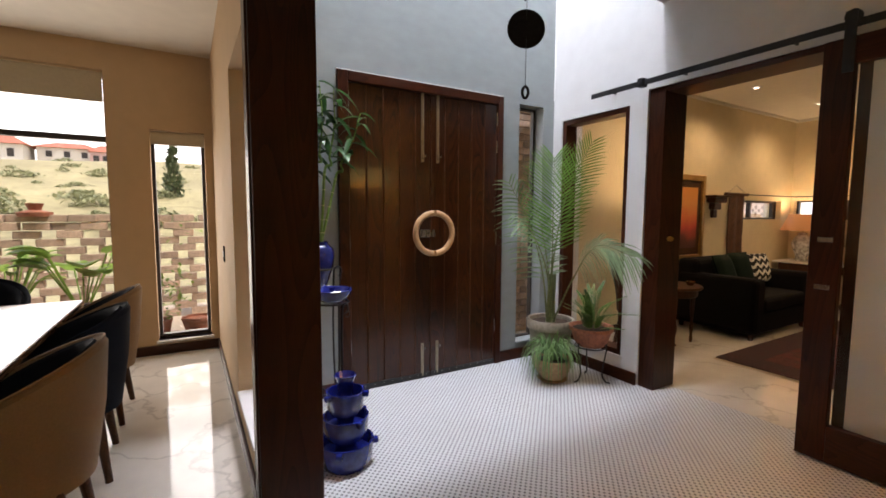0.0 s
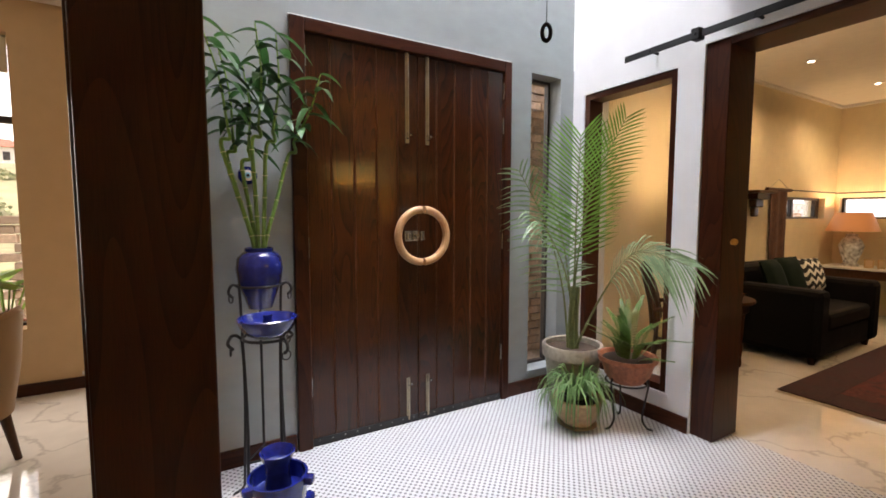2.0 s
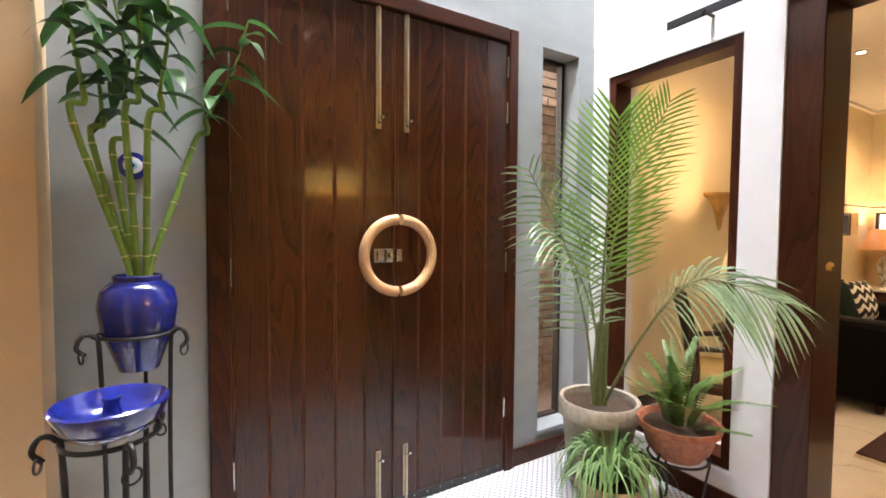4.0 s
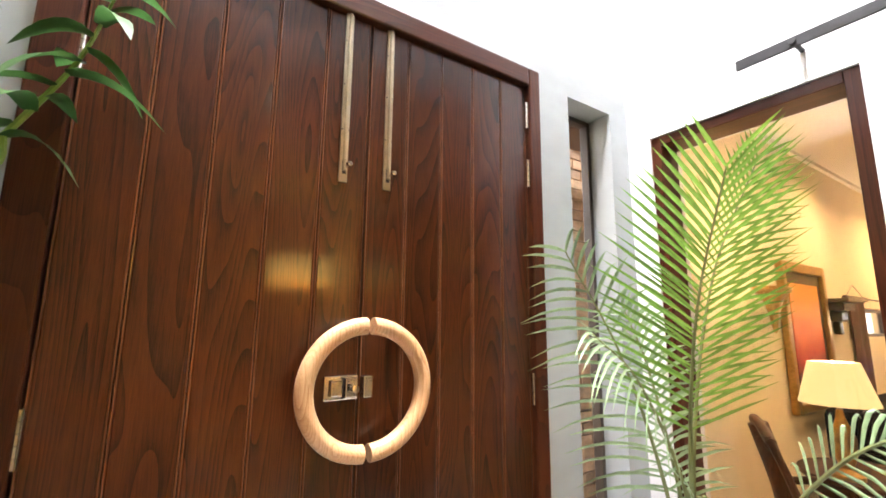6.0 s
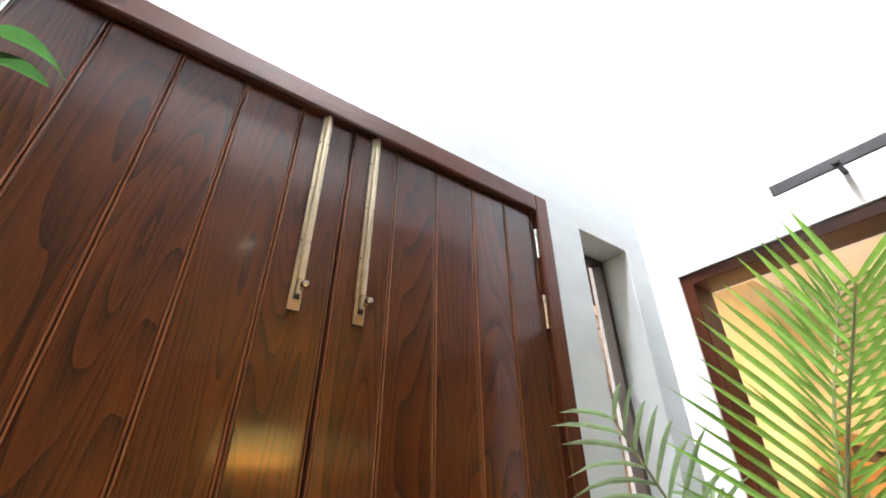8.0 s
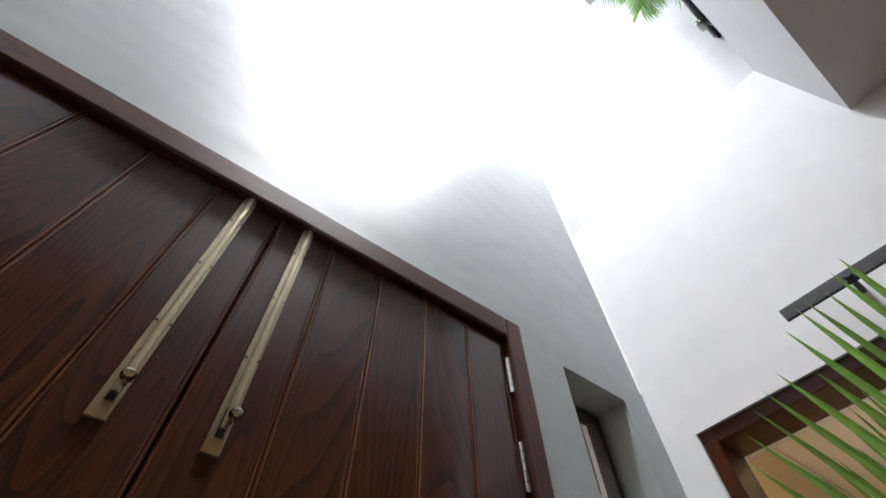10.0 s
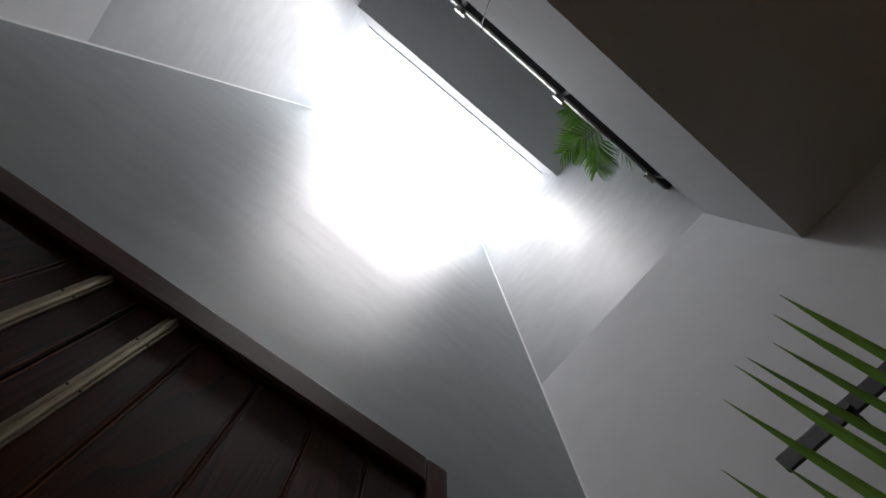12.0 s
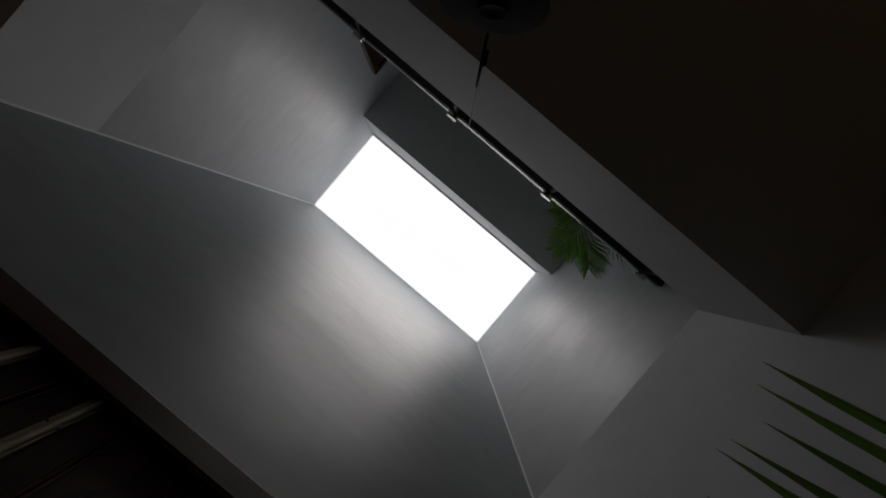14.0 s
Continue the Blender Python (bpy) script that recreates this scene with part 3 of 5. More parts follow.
# blinds
def roller_blind(x0, x1, y, top, bottom, label):
    b = thing("roller_blind", (x0 + x1) / 2, y, top, label, "blind")
    h = (x1 - x0) / 2
    bm = lathe([(0.03, -h), (0.03, h)], 20)
    bmesh.ops.rotate(bm, matrix=Matrix.Rotation(radians(90), 3, "Y"), verts=bm.verts)
    bmesh.ops.translate(bm, vec=(0, 0, -0.03), verts=bm.verts)
    part("roll", bm, M_BLIND, b, smooth=True)
    part("fabric", bm_box(-h, h, -0.032, -0.028, bottom - top, -0.03), M_BLIND, b)
    part("bottom_bar", bm_box(-h, h, -0.038, -0.022, bottom - top - 0.015, bottom - top, 0.003), M_BLIND, b)
    return b


roller_blind(-3.18, -0.655, 5.18, 2.61, 2.36, "beige roller blind drawn partly down")
roller_blind(-0.315, 0.125, 5.17, 2.135, 2.02, "beige roller blind rolled up")

# ---- entrance door ----
MEET = 0.023                                   # where the two leaves meet
entry = thing("door_entrance", 1.655, 3.33, 0, "dark stained oak plank double door, closed", "door", kind="structure")
part("frame_post", bm_box(-0.742, -0.663, -0.02, 0.16, 0, 2.40, 0.006), M_JAMB, entry)
part("frame_post", bm_box(0.690, 0.749, -0.02, 0.16, 0, 2.40, 0.006), M_JAMB, entry)
for x0, x1 in ((-0.665, -0.61), (0.64, 0.692)):
    part("rebate", bm_box(x0, x1, 0.058, 0.15, 0, 2.325), M_JAMB, entry)
part("rebate", bm_box(-0.61, 0.64, 0.058, 0.15, 2.28, 2.325), M_JAMBX, entry)
part("caulk_line", bm_box(-0.743, 0.75, -0.004, 0.009, 2.4005, 2.407), M_BEAD, entry, "thin white sealant line")
part("frame_head", bm_box(-0.663, 0.690, -0.02, 0.16, 2.325, 2.40, 0.006), M_JAMBX, entry)
def beaded_plank(w, thick, z0, z1):
    """A board with a raised bead along each edge and a groove beside it."""
    bm = bmesh.new()
    h = w / 2
    half = [(h, 0.0042), (h - 0.0008, 0.0036), (h - 0.0015, 0.0008), (h - 0.0030, -0.0010), (h - 0.0052, -0.0006), (h - 0.0068, 0.0012), (h - 0.0090, 0.0)]
    prof = [(-h, thick)] + [(-x, y) for x, y in half] + half[::-1] + [(h, thick)]
    low = [bm.verts.new((x, y, z0)) for x, y in prof]
    top = [bm.verts.new((x, y, z1)) for x, y in prof]
    for a in range(len(prof)):
        b = (a + 1) % len(prof)
        f = bm.faces.new((low[a], low[b], top[b], top[a]))
        # bead faces carry the painted highlight, as edges that catch light
        f.material_index = 1 if all(h - 0.0055 < abs(prof[k][0]) < h - 0.0010 for k in (a, b)) else 0
    bm.faces.new(low[::-1])
    bm.faces.new(top)
    bmesh.ops.recalc_face_normals(bm, faces=bm.faces)
    return bm


def turned(bm, x, y, z):
    """Turns a lathed piece to face the room and moves it into place."""
    bmesh.ops.rotate(bm, matrix=Matrix.Rotation(radians(90), 3, "X"), verts=bm.verts)
    bmesh.ops.translate(bm, vec=(x, y, z), verts=bm.verts)
    return bm


for s, x0, x1 in ((-1, -0.661, MEET - 0.002), (1, MEET + 0.002, 0.688)):
    leaf = part("door_leaf", bm_box(x0, x1, 0.026, 0.055, 0.008, 2.322), M_DOOR, entry)
    w = (x1 - x0) / 5
    shared = mesh_of("plank", beaded_plank(w, 0.024, 0.01, 2.32), M_DOOR)
    shared.materials.append(M_BEADLIGHT)
    for i in range(5):
        pl = new("plank", shared)
        pl.parent = leaf
        pl.location = (x0 + w * (i + 0.5), 0.003, 0)
    part("kick_strip", bm_box(x0 + 0.002, x1 - 0.002, -0.004, 0.003, 0.008, 0.048, 0.001), M_BLACK, leaf, "black rubber sweep with studs")
    for i in range(9):
        part("stud", turned(lathe([(0.0, 0.0), (0.005, 0.0), (0.0045, 0.002), (0.0, 0.003)], 8), x0 + w * 5 * (i + 0.5) / 9, -0.004, 0.034), M_STEEL, leaf)
    # long brass bolts above and short ones below
    for z0, z1 in ((1.785, 2.325), (0.015, 0.30)):
        bx = MEET + (-0.074 if s < 0 else 0.066)
        low = z0 < 1
        kz = z1 - 0.03 if low else z0 + 0.045
        c0, c1 = (z0 + 0.01, kz - 0.022) if low else (kz + 0.022, z1)
        bolt = part("slide_bolt", bm_box(bx - 0.0125, bx + 0.0125, -0.003, 0.003, z0, z1, 0.001), M_BRASS, leaf, "brass slide bolt")
        rail = tube([(bx + 0.002, -0.004, c0), (bx + 0.002, -0.004, c1)], 0.0065, 12)
        part("channel", rail, M_BRASS, bolt, smooth=True)
        part("bolt_slot", bm_box(bx - 0.004, bx + 0.008, -0.0045, -0.0028, kz - 0.021, kz + 0.021), M_BLACK, bolt, "dark slot in the bolt plate")
        part("bolt_rod", tube([(bx + 0.002, -0.0075, kz - 0.012), (bx + 0.002, -0.0075, kz + 0.02)], 0.005, 10), M_BRASS, bolt, smooth=True)
        kb = lathe([(0.0, 0.0), (0.0035, 0.0), (0.0035, 0.014), (0.008, 0.019), (0.0095, 0.026), (0.007, 0.033), (0.0, 0.035)], 14)
        part("bolt_knob", turned(kb, bx + 0.006, -0.008, kz), M_STEEL, bolt, "pale metal knob", True)
        for k in range(1, 4):
            for e in (-0.0095, 0.0105):
                part("screw", turned(lathe([(0.0, 0.0), (0.0024, 0.0), (0.0018, 0.0014), (0.0, 0.002)], 8), bx + e, -0.003, c0 + (c1 - c0) * (k - 0.35) / 3.3), M_BLACK, bolt)
    hx = x0 - 0.001 if s < 0 else x1 + 0.001
    for hz in (2.20, 1.96, 1.16, 0.36):
        hinge = part("hinge", merge(*[tube([(hx, -0.003, hz - 0.055 + k * 0.0222), (hx, -0.003, hz - 0.0345 + k * 0.0222)], 0.0072, 10) for k in range(5)]), M_STEEL, leaf, "nickel butt hinge")
        part("hinge_leaf", bm_box(hx - 0.004, hx + 0.004, 0.0, 0.003, hz - 0.055, hz + 0.055), M_STEEL, hinge)
    # half ring pull
    arc = [(MEET + 0.162 * math.cos(a) * s + (s * 0.006), -0.065, 1.214 + 0.162 * math.sin(a)) for a in np.linspace(-math.pi / 2 + 0.02, math.pi / 2 - 0.02, 28)]
    part("ring_pull", tube(arc, 0.0235, 16), M_RING, leaf, "pale ash half-ring door pull", True)
    part("pull_stud", merge(tube([(arc[5][0], 0.004, arc[5][2]), (arc[5][0], -0.06, arc[5][2])], 0.008, 10), tube([(arc[22][0], 0.004, arc[22][2]), (arc[22][0], -0.06, arc[22][2])], 0.008, 10)), M_STEEL, leaf)
part("meeting_strip", bm_box(MEET - 0.03, MEET + 0.03, 0.056, 0.075, 0.008, 2.322, 0.002), M_JAMB, entry)
lock = part("rim_lock", bm_box(MEET - 0.100, MEET - 0.004, -0.012, 0.003, 1.180, 1.244, 0.003), M_STEEL, entry, "nickel rim lock")
part("lock_cover", merge(bm_box(MEET - 0.086, MEET - 0.052, -0.026, -0.011, 1.190, 1.234, 0.005), bm_box(MEET - 0.046, MEET - 0.010, -0.026, -0.011, 1.186, 1.238, 0.004)), M_STEEL, lock)
part("lock_slot", bm_box(MEET - 0.052, MEET - 0.046, -0.018, -0.0115, 1.184, 1.240, 0.001), M_BLACK, lock)
part("lock_knob", turned(lathe([(0.0, 0.0), (0.005, 0.0), (0.005, 0.014), (0.010, 0.018), (0.010, 0.028), (0.0, 0.030)], 14), MEET - 0.028, -0.026, 1.212), M_STEEL, lock, "", True)
part("lock_keep", bm_box(MEET + 0.006, MEET + 0.034, -0.026, 0.003, 1.183, 1.241, 0.004), M_STEEL, entry)

solid("door_threshold", bm_box(0.994, 2.343, 3.33, 3.45, 0.0, 0.008, 0.002), M_BLACK, "black threshold strip", "threshold")

# barn door on its rail
barn = thing("sliding_door", 2.975, 0.637, 0, "dark timber barn door with tall glass, slid open", "door")
for y0, y1 in ((0.474, 0.61), (-0.61, -0.474)):
    part("stile", bm_box(-0.025, 0.025, y0, y1, 0.012, 2.30, 0.004), M_JAMB, barn)
part("rail", bm_box(-0.024, 0.024, -0.474, 0.474, 0.012, 0.22, 0.004), M_JAMBY, barn)
part("rail", bm_box(-0.024, 0.024, -0.474, 0.474, 2.16, 2.30, 0.004), M_JAMBY, barn)
p = part("pane", bm_box(-0.004, 0.004, -0.474, 0.474, 0.22, 2.16), M_GLASS, barn)
p.visible_shadow = False
for z in (1.245, 0.985):
    part("pull_plate", bm_box(-0.029, -0.0245, 0.505, 0.575, z - 0.013, z + 0.013, 0.002), M_STEEL, barn, "flat nickel plate")
for y in (0.50, -0.50):
    hang = part("hanger", bm_box(-0.035, -0.026, y - 0.025, y + 0.025, 2.12, 2.43, 0.002), M_IRON, barn, "black iron hanger strap")
    part("wheel", tube([(-0.02, y, 2.405), (0.012, y, 2.405)], 0.035, 20), M_IRON, hang)
railt = thing("door_rail", 2.947, 1.5, 2.36, "flat black steel sliding door rail", "rail")
part("bar", bm_box(-0.005, 0.005, -1.5, 1.318, -0.02, 0.02, 0.002), M_IRON, railt)
for y in (1.138, 0.55, -0.1, -0.75, -1.4):
    part("standoff", merge(tube([(0.0, y, 0), (0.083, y, 0)], 0.008, 10), tube([(-0.014, y, 0), (-0.004, y, 0)], 0.011, 6)), M_IRON, railt)
part("stop", merge(bm_box(-0.03, 0.03, 0.815, 0.865, -0.032, 0.032, 0.006), tube([(-0.04, 0.84, 0), (-0.03, 0.84, 0)], 0.010, 8)), M_IRON, railt)

# upstairs balustrade, door and plant
bal = thing("balustrade", 1.81, 2.155, ZS, "black and steel balustrade along the landing", "railing")
part("handrail", bm_box(-1.24, 1.215, -0.022, 0.022, 0.40, 0.45, 0.004), M_IRON, bal)
part("steel_strip", bm_box(-1.24, 1.205, 0.024, 0.031, 0.418, 0.432, 0.001), M_STEEL, bal, "thin bright steel strip")
part("steel_strip", bm_box(-1.24, 1.225, -0.031, -0.024, 0.418, 0.432, 0.001), M_STEEL, bal)
for x in (-0.85, -0.2, 0.45, 1.1):
    part("post", bm_box(x - 0.012, x + 0.012, -0.02, 0.02, 0, 0.40, 0.002), M_IRON, bal)
    part("clamp", bm_box(x - 0.03, x + 0.03, 0.02, 0.05, 0.41, 0.44, 0.003), M_STEEL, bal)
updoor = thing("door_upstairs", XL + 0.012, 1.55, ZS, "brown timber door on the landing", "door", kind="structure")
part("panel", bm_box(-0.01, 0.02, -0.36, 0.38, 0.0, 1.86, 0.003), M_JAMB, updoor)
part("architrave", bm_box(-0.01, 0.035, 0.38, 0.44, 0.0, 1.93, 0.004), M_JAMB, updoor)
part("architrave", bm_box(-0.01, 0.035, -0.42, 0.38, 1.87, 1.93, 0.004), M_JAMBY, updoor)

# ceiling downlights
def downlight(x, y, z, mat, label):
    d = thing("downlight", x, y, z, label, "ceiling light", "recessed downlights")
    part("trim_ring", lathe([(0.03, 0.0), (0.055, 0.0), (0.058, -0.006), (0.032, -0.012), (0.03, 0.0)], 28), M_WHITE, d, smooth=True)
    part("bulb", lathe([(0.0, -0.006), (0.028, -0.006), (0.028, -0.002), (0.0, -0.002)], 20), mat, d)


# First two known; the other five fittings are added to house the fill.
for x, y, z in ((5.84, 2.90, 2.88), (7.40, 2.84, 2.88), (4.3, 2.75, 2.88), (5.9, 1.0, 2.88), (7.5, 1.0, 2.88), (1.73, 1.5, ZC), (1.9, -0.8, ZC)):
    downlight(x, y, z, M_LIT, "small white recessed downlight, lit; some added as fill")

# standing lamp in the back hall, seen as a warm gloss in the door
fl = thing("floor_lamp", 2.52, -0.42, 0, "standing lamp with a warm lit drum shade in the hall", "lamp")
part("base", lathe([(0.0, 0.0), (0.15, 0.0), (0.15, 0.015), (0.03, 0.03), (0.0, 0.03)], 28), M_BRASS, fl, smooth=True)
part("pole", tube([(0, 0, 0.03), (0, 0, 1.82)], 0.012, 10), M_BRASS, fl)
part("shade", lathe([(0.36, 1.84), (0.33, 2.06), (0.325, 2.06), (0.355, 1.84)], 32), M_WARMSHADE, fl, "glowing warm shade", True)

# ---- plants ----
def blade(bm, base, tip, width, droop=0.0, fold=0.25, seg=4, up=None):
    """One leaf from base to tip, creased along its middle."""
    base, tip = Vector(base), Vector(tip)
    d = tip - base
    up = up or Vector((0, 0, 1))
    side = d.cross(up)
    side = side.normalized() if side.length > 1e-5 else Vector((1, 0, 0))
    nrm = side.cross(d).normalized()
    rows = []
    for i in range(seg + 1):
        t = i / seg
        c = base + d * t - Vector((0, 0, droop * t * t * d.length))
        w = width * (math.sin(math.pi * min(1.0, 0.12 + t * 0.88)) ** 0.7 if t < 1 else 0.02)
        rows.append((bm.verts.new(c - side * w / 2 + nrm * fold * w / 2), bm.verts.new(c), bm.verts.new(c + side * w / 2 + nrm * fold * w / 2)))
    for a, b in zip(rows, rows[1:]):
        bm.faces.new((a[0], a[1], b[1], b[0]))
        bm.faces.new((a[1], a[2], b[2], b[1]))


def frond(ctrl, length, pairs, width, spread, lift, rng, start=0.3, droop=0.35, face=None):
    """A feather palm frond: leaflets in two ranks along a curved midrib."""
    pts = curve_points(ctrl, 14)
    bm = bmesh.new()
    n = len(pts) - 1
    for k in range(pairs):
        t = start + (1 - start) * k / (pairs - 1)
        i = min(n - 1, int(t * n))
        p = pts[i].lerp(pts[i + 1], t * n - i)
        d = (pts[min(i + 2, n)] - pts[max(i - 1, 0)]).normalized()
        flat = d.cross(Vector((0, 0, 1)))
        flat = flat.normalized() if flat.length > 0.05 else Vector((1, 0, 0))
        if face:
            flat = Vector(face)
            flat = (flat - d * flat.dot(d)).normalized()
        nrm = flat.cross(d).normalized()
        u = (t - start) / (1 - start)
        ll = length * (0.55 + 0.45 * math.sin(math.pi * (0.15 + 0.75 * u))) * (1 - 0.32 * u ** 3) * rng.uniform(0.9, 1.08)
        for s in (-1, 1):
            way = (d * (0.75 + 0.5 * u) + flat * s * spread * (1.1 - 0.45 * u) + nrm * lift * rng.uniform(0.7, 1.2)).normalized()
            blade(bm, p, p + way * ll, width * rng.uniform(0.85, 1.1), droop * rng.uniform(0.7, 1.3), 0.3, 4, nrm)
    return bm, tube(pts, 0.009, 6, 0.25)


def soil(r, z):
    return lathe([(0.0, z - 0.02), (r, z - 0.02), (r, z), (r * 0.5, z + 0.006), (0.0, z + 0.008)], 24)


rng = random.Random(4)
PX, PY = 2.71, 2.99
palm = thing("potted_palm", PX, PY, 0, "tall areca palm in a weathered grey pot", "plant")
part("pot", lathe([(0.0, 0.0), (0.135, 0.0), (0.15, 0.03), (0.185, 0.36), (0.205, 0.37), (0.21, 0.44), (0.20, 0.455), (0.182, 0.45), (0.18, 0.40), (0.0, 0.40)], 40), M_STONEPOT, palm, "weathered grey clay pot with a thick rim", True)
part("soil", soil(0.18, 0.415), M_SOIL, palm)
FRONDS = (
    (((-0.02, 0.0, 0.41), (-0.01, -0.01, 0.95), (-0.13, -0.13, 1.42), (-0.335, -0.34, 1.79)), 0.38, 30, 0.0125, 1.35, 0.22, 0.40, 0.05, M_PALM),
    (((-0.03, 0.01, 0.41), (-0.06, 0.05, 0.85), (-0.16, 0.12, 1.28), (-0.33, 0.20, 1.64)), 0.33, 22, 0.013, 1.5, 0.05, 0.30, 0.35, M_PALMPALE),
    (((0.0, -0.02, 0.41), (0.01, -0.24, 0.84), (-0.05, -0.52, 1.13), (0.04, -0.78, 1.07)), 0.29, 26, 0.012, 0.9, -0.05, 0.42, 0.62, M_PALMPALE),
    (((-0.03, -0.01, 0.41), (-0.08, -0.03, 0.85), (-0.20, 0.03, 1.20), (-0.36, 0.08, 1.36)), 0.28, 15, 0.011, 1.5, -0.05, 0.38, 0.7, M_PALMPALE),
    (((0.0, 0.01, 0.41), (0.0, -0.02, 1.0), (0.06, -0.10, 1.55), (0.20, -0.22, 1.97)), 0.30, 28, 0.0115, 1.25, 0.10, 0.42, 0.15, M_PALM),
    (((0.01, 0.0, 0.41), (0.01, 0.04, 0.8), (-0.03, 0.10, 1.22), (-0.08, 0.16, 1.46)), 0.26, 18, 0.013, 1.05, 0.0, 0.36, 0.5, M_PALMPALE),
)
FACES = ((-0.7, 0.7, 0), (0.75, -0.66, 0), (0.25, 0.2, 0.95), (0.3, 0.6, 0.6), (0.75, -0.66, 0.1), (0.57, -0.82, 0))
for (ctrl, length, pairs, width, spread, lift, start, droop, mat), face in zip(FRONDS, FACES):
    leaves, rib = frond(ctrl, length, pairs, width, spread, lift, rng, start, droop, face)
    f = part("frond", leaves, mat, palm, "feathery green palm frond")
    part("midrib", rib, M_STEM, f, "", True)
for k in range(5):
    a = k * 1.3
    part("stem", tube(curve_points([(0.03 * math.cos(a), 0.03 * math.sin(a), 0.40), (0.025 * math.cos(a), 0.025 * math.sin(a), 0.6), (0.02 * math.cos(a), 0.03 * math.sin(a) - 0.01, 0.85)], 6), 0.015, 8, 0.55), M_STEM, palm, "", True)

# spider plant in a brown pot
sp = thing("spider_plant", 2.535, 2.775, 0, "trailing spider plant in a round brown glazed pot", "plant")
part("saucer", lathe([(0.0, 0.0), (0.10, 0.0), (0.125, 0.018), (0.12, 0.022), (0.0, 0.012)], 32), M_BASKET, sp, smooth=True)
part("pot", lathe([(0.0, 0.012), (0.085, 0.014), (0.125, 0.06), (0.145, 0.12), (0.15, 0.165), (0.155, 0.18), (0.148, 0.19), (0.14, 0.18), (0.13, 0.155), (0.0, 0.155)], 40), M_BASKET, sp, "round brown glazed pot", True)
part("soil", soil(0.128, 0.165), M_SOIL, sp)
bm = bmesh.new()
for k in range(120):
    a, r = rng.uniform(0, 2 * math.pi), rng.uniform(0.13, 0.27)
    lift = rng.uniform(0.10, 0.20) * (1.15 - 2.0 * (r - 0.13))
    b0 = Vector((0.035 * math.cos(a), 0.035 * math.sin(a), 0.17))
    b1 = a + rng.uniform(-0.35, 0.35)
    mid = b0 + Vector((r * 0.42 * math.cos(a), r * 0.42 * math.sin(a), lift))
    out = b0 + Vector((r * 0.85 * math.cos(b1), r * 0.85 * math.sin(b1), lift * 0.55))
    end = b0 + Vector((r * math.cos(b1), r * math.sin(b1), lift * 0.55 - rng.uniform(0.06, 0.24)))
    end.z = max(end.z, 0.03)
    pts = curve_points([b0, mid, out, end], 4)
    side = Vector((-math.sin(b1), math.cos(b1), 0)) * 0.0062
    prev = None
    for i, p in enumerate(pts):
        w = 1 - 0.9 * (i / (len(pts) - 1)) ** 2
        row = (bm.verts.new(p - side * w), bm.verts.new(p - Vector((0, 0, 0.002))), bm.verts.new(p + side * w))
        if prev:
            bm.faces.new((prev[0], prev[1], row[1], row[0]))
            bm.faces.new((prev[1], prev[2], row[2], row[1]))
        prev = row
part("leaves", bm, M_SPIDER, sp, "long thin arching green leaves")

# fern bowl on an iron stand
FX, FY = 2.80, 2.615
fs = thing("fern_stand", FX, FY, 0, "black wrought-iron plant stand with three curved legs", "plant stand")
ring = [(0.125 * math.cos(a), 0.125 * math.sin(a), 0.29) for a in np.linspace(0, 2 * math.pi, 33)]
part("ring", tube(ring, 0.006, 8), M_IRON, fs, smooth=True)
for k in range(3):
    a = radians(-65 + 120 * k)
    rad = [(0.115, 0.335), (0.13, 0.29), (0.11, 0.16), (0.10, 0.06), (0.13, 0.012), (0.165, 0.008)]
    part("leg", tube(curve_points([(r * math.cos(a), r * math.sin(a), z) for r, z in rad], 6), 0.006, 8), M_IRON, fs, smooth=True)
fern = thing("potted_fern", FX, FY, 0.29, "feathery fern in a wide scalloped terracotta bowl", "plant")
part("bowl", lathe([(0.0, 0.0), (0.10, 0.003), (0.135, 0.05), (0.158, 0.125), (0.176, 0.14), (0.18, 0.168), (0.166, 0.165), (0.15, 0.135), (0.0, 0.13)], 48, 12, 0.012), M_CLAY, fern, "wide scalloped terracotta bowl", True)
part("soil", soil(0.148, 0.145), M_SOIL, fern)
for k in range(26):
    a = rng.uniform(0, 2 * math.pi)
    out, hi = rng.uniform(0.08, 0.32), rng.uniform(0.18, 0.42)
    if k == 0:
        a, out, hi = radians(-52), 0.36, 0.22
    if k == 1:
        a, out, hi = radians(-80), 0.28, 0.07
    c = ((0.05 * math.cos(a), 0.05 * math.sin(a), 0.13), (out * 0.45 * math.cos(a), out * 0.45 * math.sin(a), 0.13 + hi * 0.65), (out * math.cos(a), out * math.sin(a), 0.13 + hi * (0.95 if k else 0.72)))
    leaves, rib = frond(c, 0.036, 30, 0.0085, 1.6, 0.05, rng, 0.12, 0.2)
    rib.free()
    part("frond", leaves, M_FERN, fern)

